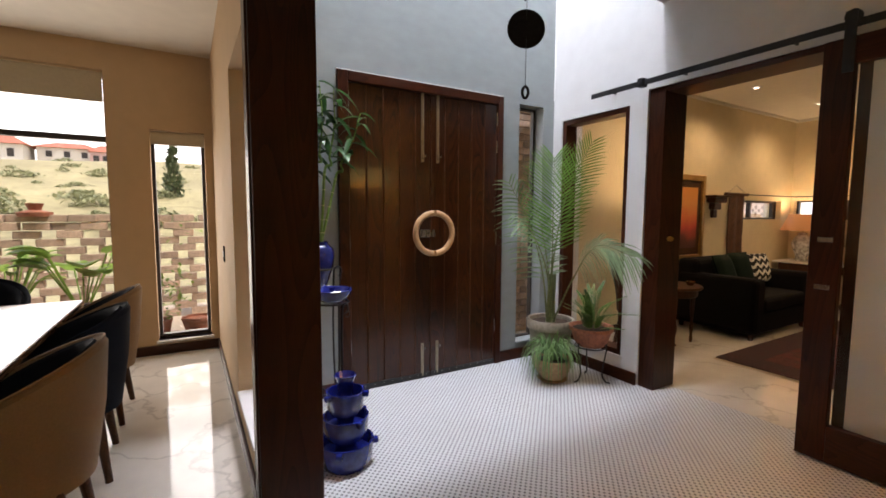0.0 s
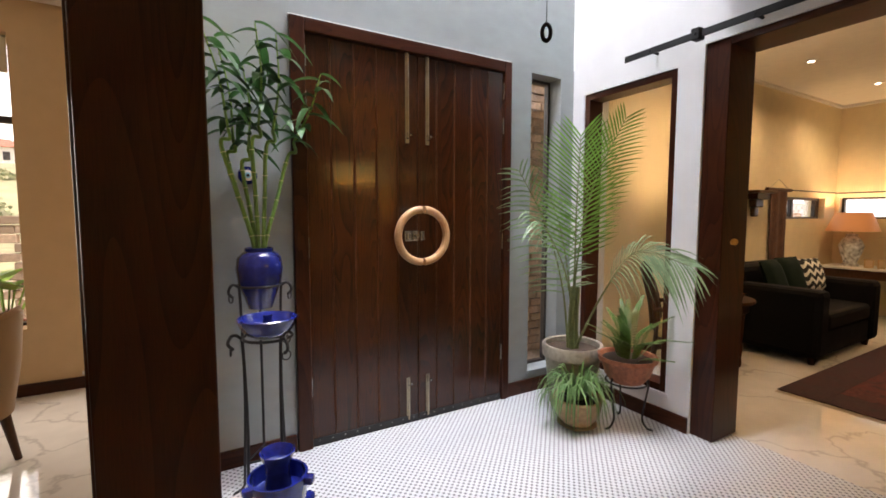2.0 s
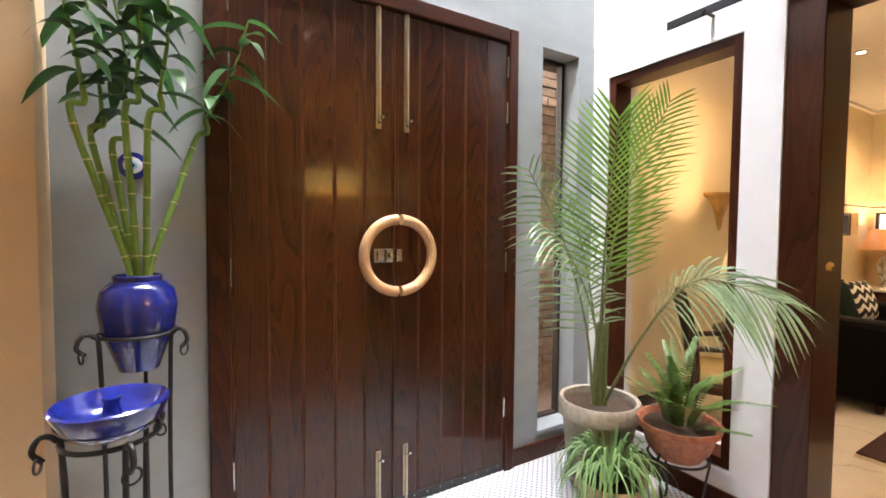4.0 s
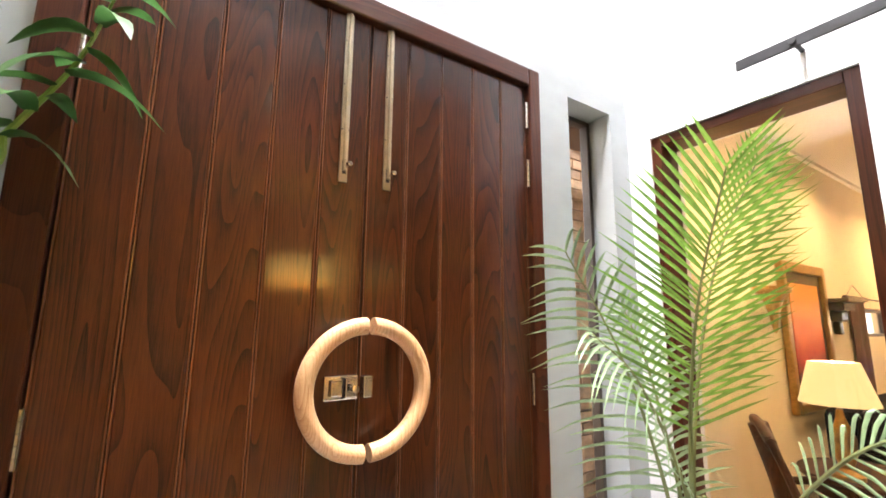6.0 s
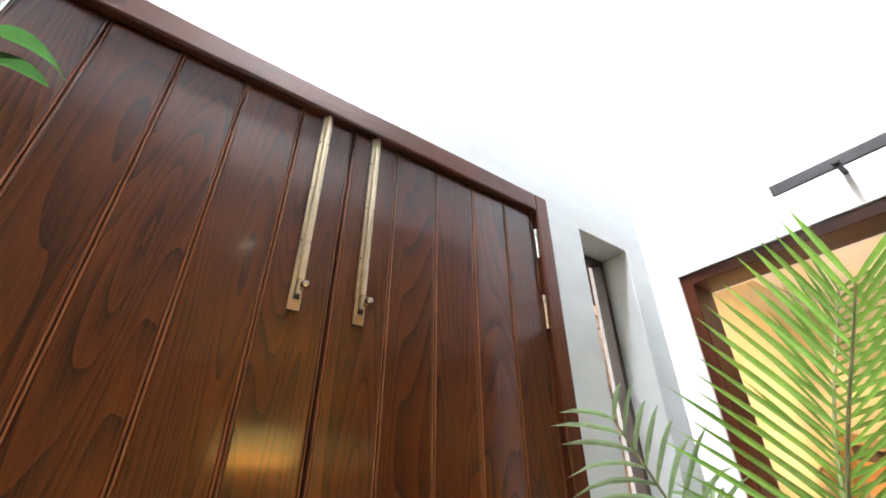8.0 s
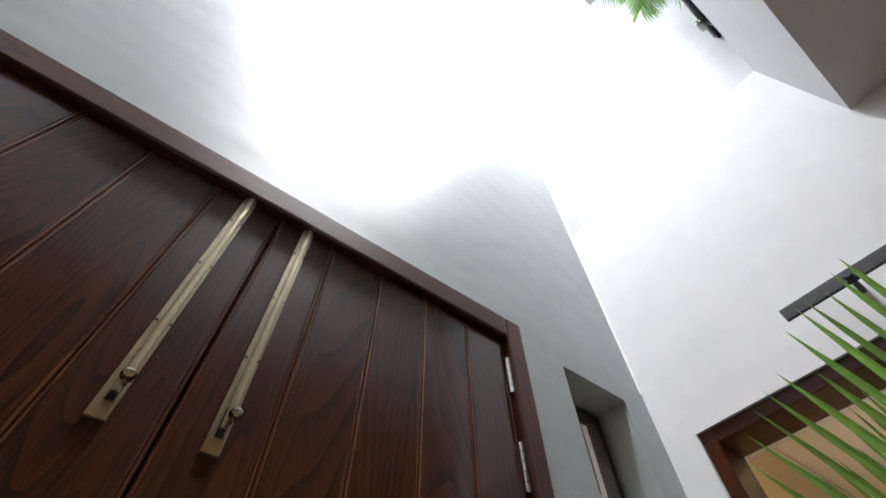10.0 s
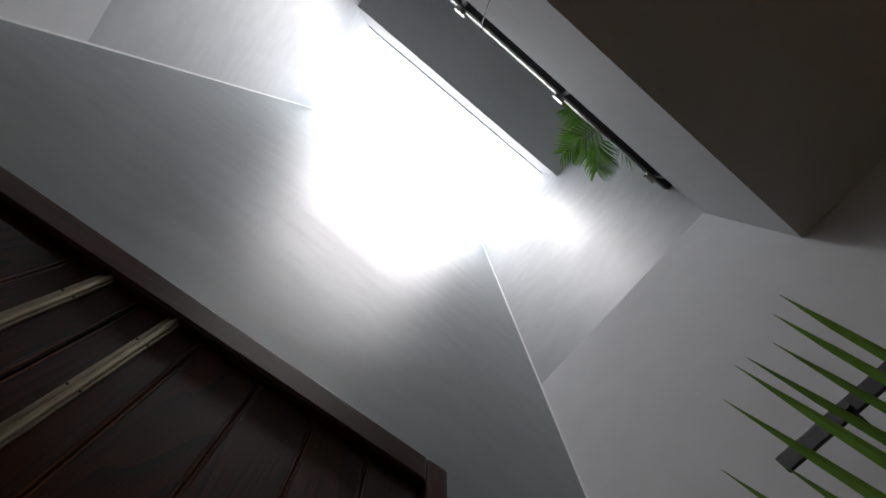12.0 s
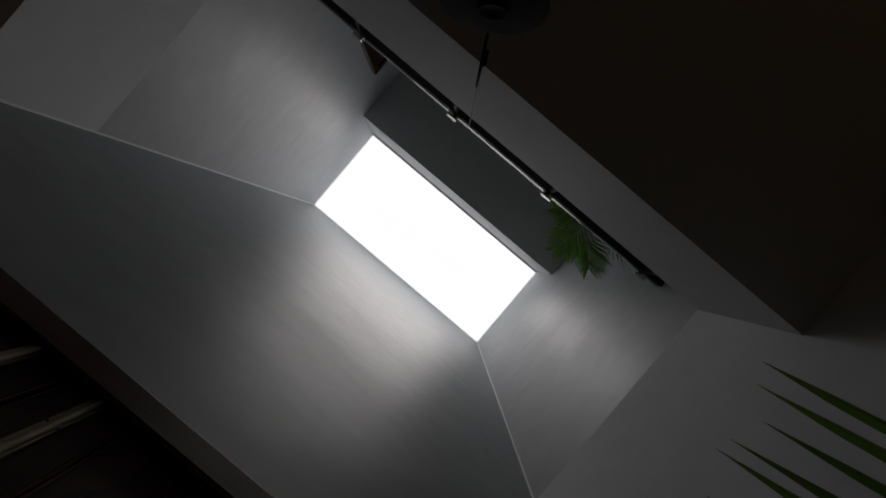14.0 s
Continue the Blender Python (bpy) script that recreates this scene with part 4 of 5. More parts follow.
# lucky bamboo, vase and stands
VX, VY = 0.712, 3.145
def iron_stand(x, y, top, radius, label, turn):
    s = thing("plant_stand", x, y, 0, label, "plant stand", "wrought-iron stands")
    part("ring", tube([(radius * math.cos(a), radius * math.sin(a), top) for a in np.linspace(0, 2 * math.pi, 33)], 0.006, 8), M_IRON, s, smooth=True)
    for k in range(3):
        a = radians(turn + 120 * k)
        c, sn = math.cos(a), math.sin(a)
        prof = [(radius + 0.035, top - 0.045), (radius + 0.055, top - 0.02), (radius + 0.04, top + 0.012), (radius + 0.012, top + 0.004), (radius, top - 0.05), (radius * 0.92, top * 0.5), (radius * 1.05, 0.09), (radius * 1.15, 0.02), (radius * 1.15 + 0.05, 0.007)]
        leg = part("leg", tube(curve_points([(r * c, r * sn, z) for r, z in prof], 7), 0.0065, 8), M_IRON, s, smooth=True)
        loop = [((radius + 0.045) * c - 0.018 * sn * math.sin(b), (radius + 0.045) * sn + 0.018 * c * math.sin(b), top - 0.05 + 0.018 * math.cos(b)) for b in np.linspace(0, 2 * math.pi, 17)]
        part("hanging_ring", tube(loop, 0.003, 6), M_IRON, leg, smooth=True)
    part("brace", tube([(radius * math.cos(a), radius * math.sin(a), 0.13) for a in np.radians([turn, turn + 120, turn + 240, turn])], 0.005, 6), M_IRON, s)
    return s


iron_stand(VX, VY, 1.0, 0.105, "tall black wrought-iron stand under the vase", -35)
iron_stand(0.685, 2.73, 0.845, 0.095, "black wrought-iron stand under the bowl", -70)
bamboo = thing("lucky_bamboo", VX, VY, 0.885, "lucky bamboo stalks in a cobalt blue vase", "plant")
part("vase", lathe([(0.0, 0.0), (0.055, 0.0), (0.075, 0.06), (0.10, 0.13), (0.108, 0.20), (0.10, 0.25), (0.075, 0.275), (0.066, 0.28), (0.068, 0.295), (0.062, 0.298), (0.058, 0.285), (0.07, 0.25), (0.0, 0.2)], 40), M_BLUE, bamboo, "glossy cobalt blue ceramic vase", True)
STALKS = (((-0.02, -0.01), (-0.15, -0.03), 0.78), ((-0.01, 0.01), (-0.06, 0.03), 0.70), ((0.0, 0.0), (-0.02, -0.04), 0.80), ((0.02, 0.0), (0.04, -0.06), 0.78), ((0.03, 0.01), (0.17, 0.12), 0.76), ((-0.02, 0.02), (-0.12, 0.08), 0.74))
for (bx, by), (tx, ty), h in STALKS:
    c = [(bx, by, 0.21), (bx * 1.1, by, 0.32), ((bx + tx) / 2, (by + ty) / 2, (0.3 + h) / 2), (tx, ty, h), (tx + 0.035, ty - 0.02, h + 0.025), (tx + 0.03, ty, h + 0.075)]
    st = part("stalk", tube(curve_points(c, 10), 0.0102, 8, 0.8, 0.1), M_BAMSTALK, bamboo, "green jointed bamboo stalk", True)
    line = curve_points(c, 10)
    for k in range(8, 29, 4):
        a, b = Vector(line[k]), Vector(line[k + 1])
        d = (b - a).normalized()
        part("node", tube([a - d * 0.0022, a - d * 0.0010, a + d * 0.0010, a + d * 0.0022], 0.0127 - 0.00002 * k, 8, 0.985), M_BAMNODE, st, "", True)
    top = Vector(c[-1])
    tip = top + Vector((tx * 0.75 + rng.uniform(-0.03, 0.05), ty * 0.2 - 0.05, rng.uniform(0.36, 0.54)))
    shoot = curve_points([top, top.lerp(tip, 0.5) + Vector((0.02, 0, 0)), tip], 6)
    part("shoot", tube(shoot, 0.007, 6, 0.4), M_BAMSTALK, bamboo, "", True)
    bm = bmesh.new()
    for k in range(14):
        p = shoot[min(len(shoot) - 1, int(len(shoot) * (k + 1) / 15))]
        a = k * 2.4 + rng.uniform(-0.5, 0.5)
        ln = rng.uniform(0.11, 0.19)
        up = rng.uniform(-0.15, 0.8)
        q = p + Vector((math.cos(a), math.sin(a) * 0.7, up)).normalized() * ln
        q.y = min(q.y, 3.30 - VY)
        blade(bm, p, q, rng.uniform(0.038, 0.058), rng.uniform(0.4, 1.1), 0.35, 6)
    part("leaves", bm, M_BAMLEAF, bamboo, "lance-shaped dark green leaves", True)

bowl = thing("bird_bath_bowl", 0.685, 2.73, 0.845, "shallow cobalt blue glazed dish with a middle spout", "bowl")
part("dish", lathe([(0.0, 0.0), (0.055, 0.0), (0.085, 0.016), (0.105, 0.042), (0.115, 0.07), (0.117, 0.078), (0.112, 0.082), (0.106, 0.076), (0.094, 0.048), (0.07, 0.026), (0.0, 0.018)], 48), M_BLUE, bowl, smooth=True)
part("spout", lathe([(0.0, 0.0), (0.03, 0.02), (0.022, 0.05), (0.016, 0.075), (0.02, 0.088), (0.0, 0.08)], 20), M_BLUE, bowl, smooth=True)

fount = thing("table_fountain", 0.665, 2.44, 0, "tiered cobalt blue ceramic fountain on the floor", "fountain")
for r, z, h in ((0.15, 0.0, 0.14), (0.124, 0.155, 0.12), (0.102, 0.295, 0.12)):
    tier = part("tier", lathe([(0.0, z), (r * 0.82, z), (r * 0.95, z + h * 0.25), (r, z + h * 0.8), (r * 1.01, z + h), (r * 0.93, z + h), (r * 0.9, z + h * 0.5), (r * 0.5, z + h * 0.35), (0.0, z + h * 0.35)], 44), M_BLUE, fount, smooth=True)
    part("column", lathe([(r * 0.5, z + h * 0.3), (r * 0.36, z + h * 0.7), (r * 0.42, z + h + 0.02), (0.0, z + h + 0.02)], 28), M_BLUE, tier, smooth=True)
    for k in range(3):
        a = radians(-20 + 130 * k + z * 300)
        lip = bm_box(-0.022, 0.022, -0.018, 0.018, -0.016, 0.016, 0.009)
        bmesh.ops.rotate(lip, matrix=Matrix.Rotation(a, 3, "Z"), verts=lip.verts)
        bmesh.ops.translate(lip, vec=((r + 0.006) * math.cos(a), (r + 0.006) * math.sin(a), z + h * 0.86), verts=lip.verts)
        part("pouring_lip", lip, M_BLUE, tier, smooth=True)
part("cup", lathe([(0.048, 0.37), (0.040, 0.42), (0.044, 0.455), (0.058, 0.492), (0.061, 0.502), (0.056, 0.504), (0.040, 0.465), (0.0, 0.45)], 32), M_BLUE, fount, smooth=True)

eye = thing("evil_eye_charm", 0.692, 3.335, 1.546, "round blue glass evil eye charm on the wall", "ornament")
for nm, r, y0, mat in (("disc", 0.047, 0.0, M_BLUE), ("white_ring", 0.028, -0.009, M_WHITE), ("pale_ring", 0.016, -0.011, material("sky_blue_glass", (0.25, 0.5, 0.7), 0.1)), ("pupil", 0.008, -0.013, M_BLACK)):
    bm = lathe([(0.0, 0.0), (r, 0.0), (r * 0.96, 0.005), (0.0, 0.008)], 28)
    bmesh.ops.rotate(bm, matrix=Matrix.Rotation(radians(90), 3, "X"), verts=bm.verts)
    bmesh.ops.translate(bm, vec=(0, y0, 0), verts=bm.verts)
    part(nm, bm, mat, eye, smooth=True)

# hanging bronze chime
chime = thing("bronze_chime", 1.775, 2.30, 2.02, "dark bronze gong chime hung on a cord", "wind chime")
part("cord", tube([(0, 0, 0.14), (0, 0, 1.47), (0, -0.06, 1.475)], 0.002, 6), M_BLACK, chime)
for z, r, turn in ((0.475, 0.115, -30), (0.72, 0.075, -118)):
    bm = lathe([(0.0, -0.006), (r * 0.25, -0.012), (r * 0.3, -0.004), (r, 0.0), (r, 0.004), (0.0, 0.006)], 36)
    bmesh.ops.rotate(bm, matrix=Matrix.Rotation(radians(90), 3, "X"), verts=bm.verts)
    bmesh.ops.rotate(bm, matrix=Matrix.Rotation(radians(turn), 3, "Z"), verts=bm.verts)
    bmesh.ops.translate(bm, vec=(0, 0.004, z), verts=bm.verts)
    part("gong", bm, M_BRONZE, chime, "round dark bronze plate", True)
bm = tube([(0.018 * math.cos(a), 0, 0.1 + 0.034 * math.sin(a)) for a in np.linspace(0, 2 * math.pi, 25)], 0.009, 8)
bmesh.ops.rotate(bm, matrix=Matrix.Rotation(radians(-30), 3, "Z"), verts=bm.verts)
part("weight_ring", bm, M_BRONZE, chime, smooth=True)

# landing palm
lp = thing("landing_palm", 2.66, 1.98, ZS, "bushy green palm on the landing", "plant")
part("pot", lathe([(0.0, 0.0), (0.11, 0.0), (0.15, 0.26), (0.16, 0.28), (0.14, 0.28), (0.13, 0.24), (0.0, 0.24)], 28), M_CLAY, lp, smooth=True)
for k in range(11):
    a = k * 0.9
    r = rng.uniform(0.2, 0.36)
    z = rng.uniform(0.6, 1.05)
    leaves, rib = frond(((0, 0, 0.24), (0.35 * r * math.cos(a), 0.35 * r * math.sin(a), z), (r * math.cos(a), r * math.sin(a), z + 0.02)), 0.19, 18, 0.011, 1.2, 0.0, rng, 0.35, 0.5)
    rib.free()
    part("frond", leaves, M_PALM, lp)

# ---- dining room ----
table = thing("dining_table", -1.36, 2.78, 0, "long polished walnut dining table", "table")
part("tabletop", bm_box(-0.66, 0.66, -1.35, 1.33, 0.71, 0.75, 0.008), M_TABLE, table)
part("apron", merge(bm_box(-0.5, 0.5, -1.15, 1.1, 0.62, 0.71)), M_TABLE, table)
for x in (-0.45, 0.45):
    for y in (-1.1, 1.05):
        part("leg", bm_box(x - 0.045, x + 0.045, y - 0.045, y + 0.045, 0, 0.62, 0.006), M_TABLE, table)


def tub_shell(inner, outer, z0, hb, hs, bevel=0.02):
    """A curved back from one arm round to the other; high at the back."""
    bm = bmesh.new()
    cols = []
    n = 28
    for i in range(n + 1):
        a = radians(-128 + 256 * i / n)
        k = abs(a) / radians(128)
        h = hb + (hs - hb) * (k ** 1.6)
        flare = 1 + 0.12 * (h - 0.4)
        cols.append([bm.verts.new((r * math.cos(a) * s * f, r * math.sin(a) * s * f, z)) for r, z, s, f in
                     ((outer, z0, 0.86, 1), (outer, (z0 + h) / 2, 0.97, flare ** 0.5), (outer, h - 0.02, 1.0, flare), ((inner + outer) / 2, h, 1.0, flare), (inner, h - 0.02, 1.0, flare), (inner, (z0 + h) / 2, 0.97, flare ** 0.5), (inner, z0, 0.86, 1))])
    m = len(cols[0])
    for a, b in zip(cols, cols[1:]):
        for j in range(m):
            bm.faces.new((a[j], a[(j + 1) % m], b[(j + 1) % m], b[j]))
    bm.faces.new(cols[0])
    bm.faces.new(cols[-1][::-1])
    bmesh.ops.recalc_face_normals(bm, faces=bm.faces)
    return bm


def tub_chair(x, y, rz, outer, label):
    c = thing("dining_chair", x, y, 0, label, "chair", "chairs round the dining table", rz=rz)
    part("back_shell", tub_shell(0.272, 0.30, 0.34, 0.875, 0.62), outer, c, "upholstered outer back", True)
    part("back_lining", tub_shell(0.24, 0.2705, 0.44, 0.867, 0.612), M_NAVY, c, "dark navy velvet inner back", True)
    part("piping", tube(curve_points([(0.287 * (1 + 0.12 * (h - 0.4)) * math.cos(a), 0.287 * (1 + 0.12 * (h - 0.4)) * math.sin(a), h) for a, h in [(radians(-128 + 32 * i), 0.877 - 0.255 * abs(-128 + 32 * i) ** 1.6 / 128 ** 1.6) for i in range(9)]], 4), 0.006, 6), outer, c, "", True)
    part("seat", lathe([(0.0, 0.34), (0.235, 0.34), (0.25, 0.36), (0.25, 0.45), (0.22, 0.48), (0.0, 0.49)], 32), M_NAVY, c, "dark navy velvet seat", True)
    for sx, sy in ((1, 1), (1, -1), (-1, 1), (-1, -1)):
        part("leg", tube([(0.16 * sx, 0.17 * sy, 0.36), (0.20 * sx, 0.225 * sy, 0.0)], 0.028, 10, 0.6), M_DARKWOOD, c, "tapered brown wooden leg", True)
    return c


chair = tub_chair(-0.66, 2.36, 0, M_TANFAB, "tan and navy upholstered tub dining chair")
for x, y, rz in ((-0.65, 3.80, -2), (-2.1, 2.3, 180), (-2.1, 3.7, 182)):
    copy_thing(chair, pose(x, y, 0, 0, 0, rz))
navy = tub_chair(-0.65, 3.08, 3, M_NAVY, "dark navy velvet tub dining chair")
for x, y, rz in ((-2.1, 3.0, 178), (-1.36, 4.36, 90)):
    copy_thing(navy, pose(x, y, 0, 0, 0, rz))

# switch on the partition
sw = thing("light_switch", 0.198, 3.98, 1.05, "small switch plate on the beige wall", "switch")
part("plate", bm_box(-0.008, 0.0, -0.04, 0.04, -0.06, 0.06, 0.003), M_BRONZE, sw)
part("rocker", bm_box(-0.013, -0.008, -0.015, 0.015, -0.02, 0.02, 0.002), M_WHITE, sw)

# ---- lounge ----
sofa = thing("sofa", 5.86, 2.93, 0, "black velvet sofa with square arms", "sofa")
part("base", bm_box(-0.70, 0.70, -0.45, 0.42, 0.07, 0.30, 0.02), M_VELVET, sofa)
part("seat_cushion", bm_box(-0.50, 0.50, -0.47, 0.2, 0.30, 0.46, 0.04), M_VELVET, sofa)
part("backrest", bm_box(-0.68, 0.68, 0.18, 0.45, 0.28, 0.84, 0.06), M_VELVET, sofa)
for s in (-1, 1):
    part("arm", bm_box(min(s * 0.5, s * 0.72), max(s * 0.5, s * 0.72), -0.48, 0.40, 0.07, 0.68, 0.05), M_VELVET, sofa)
    for y in (-0.40, 0.38):
        part("foot", lathe([(0.0, 0.0), (0.025, 0.0), (0.035, 0.07), (0.0, 0.07)], 16), M_DARKWOOD, sofa).location = (s * 0.62, y, 0)


def cushion(x, y, z, w, rx, rz, mat, label):
    bm = bm_box(-w / 2, w / 2, -0.06, 0.06, -w / 2, w / 2)
    bmesh.ops.subdivide_edges(bm, edges=bm.edges[:], cuts=7, use_grid_fill=True)
    for v in bm.verts:
        k = (1 - (2 * v.co.x / w) ** 4) * (1 - (2 * v.co.z / w) ** 4)
        v.co.y *= 0.12 + 0.88 * max(0, k) ** 0.6
    c = tagged(part("cushion", bm, mat, smooth=True), label, "cushion", "sofa cushions")
    c.matrix_world = pose(x, y, z, rx, 0, rz)
    return c


def chevron():
    m = material("black_white_chevron", (0.02, 0.02, 0.02), 0.9)
    n, l = m.node_tree.nodes, m.node_tree.links
    b = n["Principled BSDF"]
    tc, sep = n.new("ShaderNodeTexCoord"), n.new("ShaderNodeSeparateXYZ")
    l.new(tc.outputs["Object"], sep.inputs[0])
    saw = n.new("ShaderNodeMath")
    saw.operation = "PINGPONG"
    saw.inputs[1].default_value = 0.05
    l.new(sep.outputs[0], saw.inputs[0])
    add = n.new("ShaderNodeMath")
    l.new(saw.outputs[0], add.inputs[0])
    l.new(sep.outputs[2], add.inputs[1])
    pp = n.new("ShaderNodeMath")
    pp.operation = "PINGPONG"
    pp.inputs[1].default_value = 0.045
    l.new(add.outputs[0], pp.inputs[0])
    gt = n.new("ShaderNodeMath")
    gt.operation = "GREATER_THAN"
    gt.inputs[1].default_value = 0.025
    l.new(pp.outputs[0], gt.inputs[0])
    mix = n.new("ShaderNodeMix")
    mix.data_type = "RGBA"
    l.new(gt.outputs[0], mix.inputs[0])
    mix.inputs[6].default_value, mix.inputs[7].default_value = (0.015, 0.015, 0.015, 1), (0.75, 0.73, 0.68, 1)
    l.new(mix.outputs[2], b.inputs["Base Color"])
    return m


cushion(5.50, 2.96, 0.70, 0.40, -20, 4, M_GREENV, "bottle green velvet cushion on the sofa")
cushion(5.90, 2.98, 0.70, 0.42, -18, -3, M_GREENV, "bottle green velvet cushion on the sofa")
cushion(6.27, 2.94, 0.70, 0.36, -18, -10, chevron(), "black and white chevron cushion on the sofa")
sofa_b = copy_thing(sofa, pose(7.95, 1.75, 0, 0, 0, -90))
tagged(sofa_b, "black velvet sofa along the end wall")

rug = thing("oriental_rug", 5.75, 1.5, 0.001, "deep red patterned oriental rug with fringe", "rug")
part("field", bm_box(-1.15, 1.3, -0.62, 0.62, 0, 0.012, 0.003), M_RUG, rug)
part("border", merge(bm_box(-1.45, 1.6, 0.62, 0.90, 0, 0.012, 0.003), bm_box(-1.45, 1.6, -0.90, -0.62, 0, 0.012, 0.003), bm_box(-1.45, -1.15, -0.62, 0.62, 0, 0.012, 0.003), bm_box(1.3, 1.6, -0.62, 0.62, 0, 0.012, 0.003)),
     material("dark_rug_border", (0.035, 0.009, 0.010), 0.95, spread=0.3, scale=9, fine=50, bump=0.5, bump_scale=300), rug)
bm = bmesh.new()
for k in range(150):
    y = -0.89 + k * 1.78 / 149
    for v in bmesh.ops.create_cube(bm, size=1, matrix=Matrix.Translation((-1.475 - rng.uniform(0, 0.012), y, 0.004)) @ Matrix.Diagonal((0.05, 0.005, 0.005, 1)))["verts"]:
        pass
tagged(part("fringe", bm, M_BLIND, rug, "pale cotton fringe"), kind="stuff")

# carved armchair behind the side pane
arm = thing("carved_armchair", 3.98, 2.93, 0, "dark carved wooden armchair with a gold seat", "armchair", rz=30)
part("seat", bm_box(-0.25, 0.25, -0.24, 0.24, 0.40, 0.49, 0.03), material("old_gold_fabric", (0.42, 0.30, 0.12), 0.9, spread=0.1, fine=90, bump=0.3), arm, "old gold padded seat")
part("seat_rail", bm_box(-0.27, 0.27, -0.26, 0.26, 0.34, 0.40, 0.01), M_DARKWOOD, arm)
for sx in (-1, 1):
    part("front_leg", tube(curve_points([(sx * 0.25, -0.25, 0.36), (sx * 0.28, -0.28, 0.2), (sx * 0.25, -0.26, 0.06), (sx * 0.27, -0.29, 0.0)], 6), 0.025, 10, 0.7), M_DARKWOOD, arm, smooth=True)
    part("back_post", tube(curve_points([(sx * 0.24, 0.30, 0.0), (sx * 0.23, 0.24, 0.4), (sx * 0.24, 0.27, 0.7), (sx * 0.20, 0.36, 1.0)], 6), 0.022, 10, 0.8), M_DARKWOOD, arm, smooth=True)
    part("armrest", tube(curve_points([(sx * 0.25, 0.26, 0.66), (sx * 0.29, 0.05, 0.68), (sx * 0.30, -0.15, 0.66), (sx * 0.27, -0.22, 0.60)], 6), 0.022, 10), M_DARKWOOD, arm, smooth=True)
    part("arm_post", tube(curve_points([(sx * 0.26, -0.12, 0.38), (sx * 0.30, -0.16, 0.52), (sx * 0.29, -0.12, 0.66)], 6), 0.017, 10), M_DARKWOOD, arm, smooth=True)
arm.scale = (0.92, 0.92, 0.88)
part("crest_rail", tube(curve_points([(-0.21, 0.35, 0.97), (-0.1, 0.37, 1.03), (0, 0.38, 1.05), (0.1, 0.37, 1.03), (0.21, 0.35, 0.97)], 6), 0.026, 10), M_DARKWOOD, arm, smooth=True)
part("splat", tube(curve_points([(0, 0.26, 0.42), (0, 0.29, 0.7), (0, 0.37, 1.03)], 6), 0.05, 12), M_DARKWOOD, arm, smooth=True)


def turned_table(x, y, h, w, label):
    t = thing("side_table", x, y, 0, label, "table")
    part("tabletop", lathe([(0.0, h - 0.03), (w - 0.01, h - 0.03), (w, h - 0.018), (w - 0.005, h), (0.0, h)], 36), M_DARKWOOD, t, smooth=True)
    part("apron", lathe([(w * 0.82, h - 0.11), (w * 0.85, h - 0.1), (w * 0.85, h - 0.03), (0.0, h - 0.03)], 36), M_DARKWOOD, t, smooth=True)
    for k in range(4):
        a = radians(45 + 90 * k)
        leg = lathe([(0.0, 0.0), (0.014, 0.0), (0.018, 0.05), (0.012, 0.08), (0.022, 0.16), (0.014, 0.24), (0.02, 0.34), (0.026, h - 0.14), (0.026, h - 0.05), (0.0, h - 0.05)], 14)
        bmesh.ops.translate(leg, vec=(w * 0.72 * math.cos(a), w * 0.72 * math.sin(a), 0), verts=leg.verts)
        part("leg", leg, M_DARKWOOD, t, smooth=True)
    return t


turned_table(4.45, 2.98, 0.62, 0.31, "round dark carved side table with turned legs")


def table_lamp(x, y, z, body, shade, mat, label):
    t = thing("table_lamp", x, y, z, label, "lamp", "table lamps")
    part("base", lathe(body[0], 32), body[1], t, smooth=True)
    zt = body[0][-1][1]
    part("neck", tube([(0, 0, zt - 0.01), (0, 0, zt + 0.07)], 0.008, 10), M_BRASS, t)
    r0, r1, h = shade
    part("shade", lathe([(r0, zt + 0.03), (r1, zt + 0.03 + h), (r1 - 0.004, zt + 0.03 + h), (r0 - 0.004, zt + 0.03)], 40), mat, t, "lit fabric shade", True)
    return t


table_lamp(4.27, 3.02, 0.62, ([(0.0, 0.0), (0.07, 0.0), (0.07, 0.02), (0.03, 0.05), (0.05, 0.12), (0.055, 0.2), (0.02, 0.3), (0.015, 0.34)], M_GOLD), (0.17, 0.11, 0.215), M_SHADE, "gilt table lamp with a lit cream shade")
dish = thing("trinket_dish", 4.58, 2.84, 0.62, "small silver bowls on the side table", "bowl")
part("bowl", lathe([(0.0, 0.0), (0.03, 0.0), (0.05, 0.04), (0.046, 0.04), (0.0, 0.01)], 24), M_STEEL, dish, smooth=True)

# console with lamp at the end wall
con = thing("console_table", 8.14, 3.05, 0, "dark carved console with a white marble top", "console table")
part("marble_top", bm_box(-0.28, 0.30, -0.62, 0.42, 0.64, 0.665, 0.008), M_WHITE, con, "white marble top")
part("frieze", bm_box(-0.22, 0.26, -0.56, 0.36, 0.52, 0.64, 0.01), M_DARKWOOD, con)
for y in (-0.45, 0.25):
    part("carved_leg", lathe([(0.0, 0.0), (0.09, 0.0), (0.10, 0.05), (0.05, 0.12), (0.07, 0.25), (0.04, 0.4), (0.08, 0.48), (0.09, 0.52), (0.0, 0.52)], 20), M_DARKWOOD, con, smooth=True).location = (0, y, 0)
porcelain = material("blue_white_porcelain", (0.62, 0.64, 0.66), 0.15, spread=0.35, scale=14, fine=30, coat=0.5)
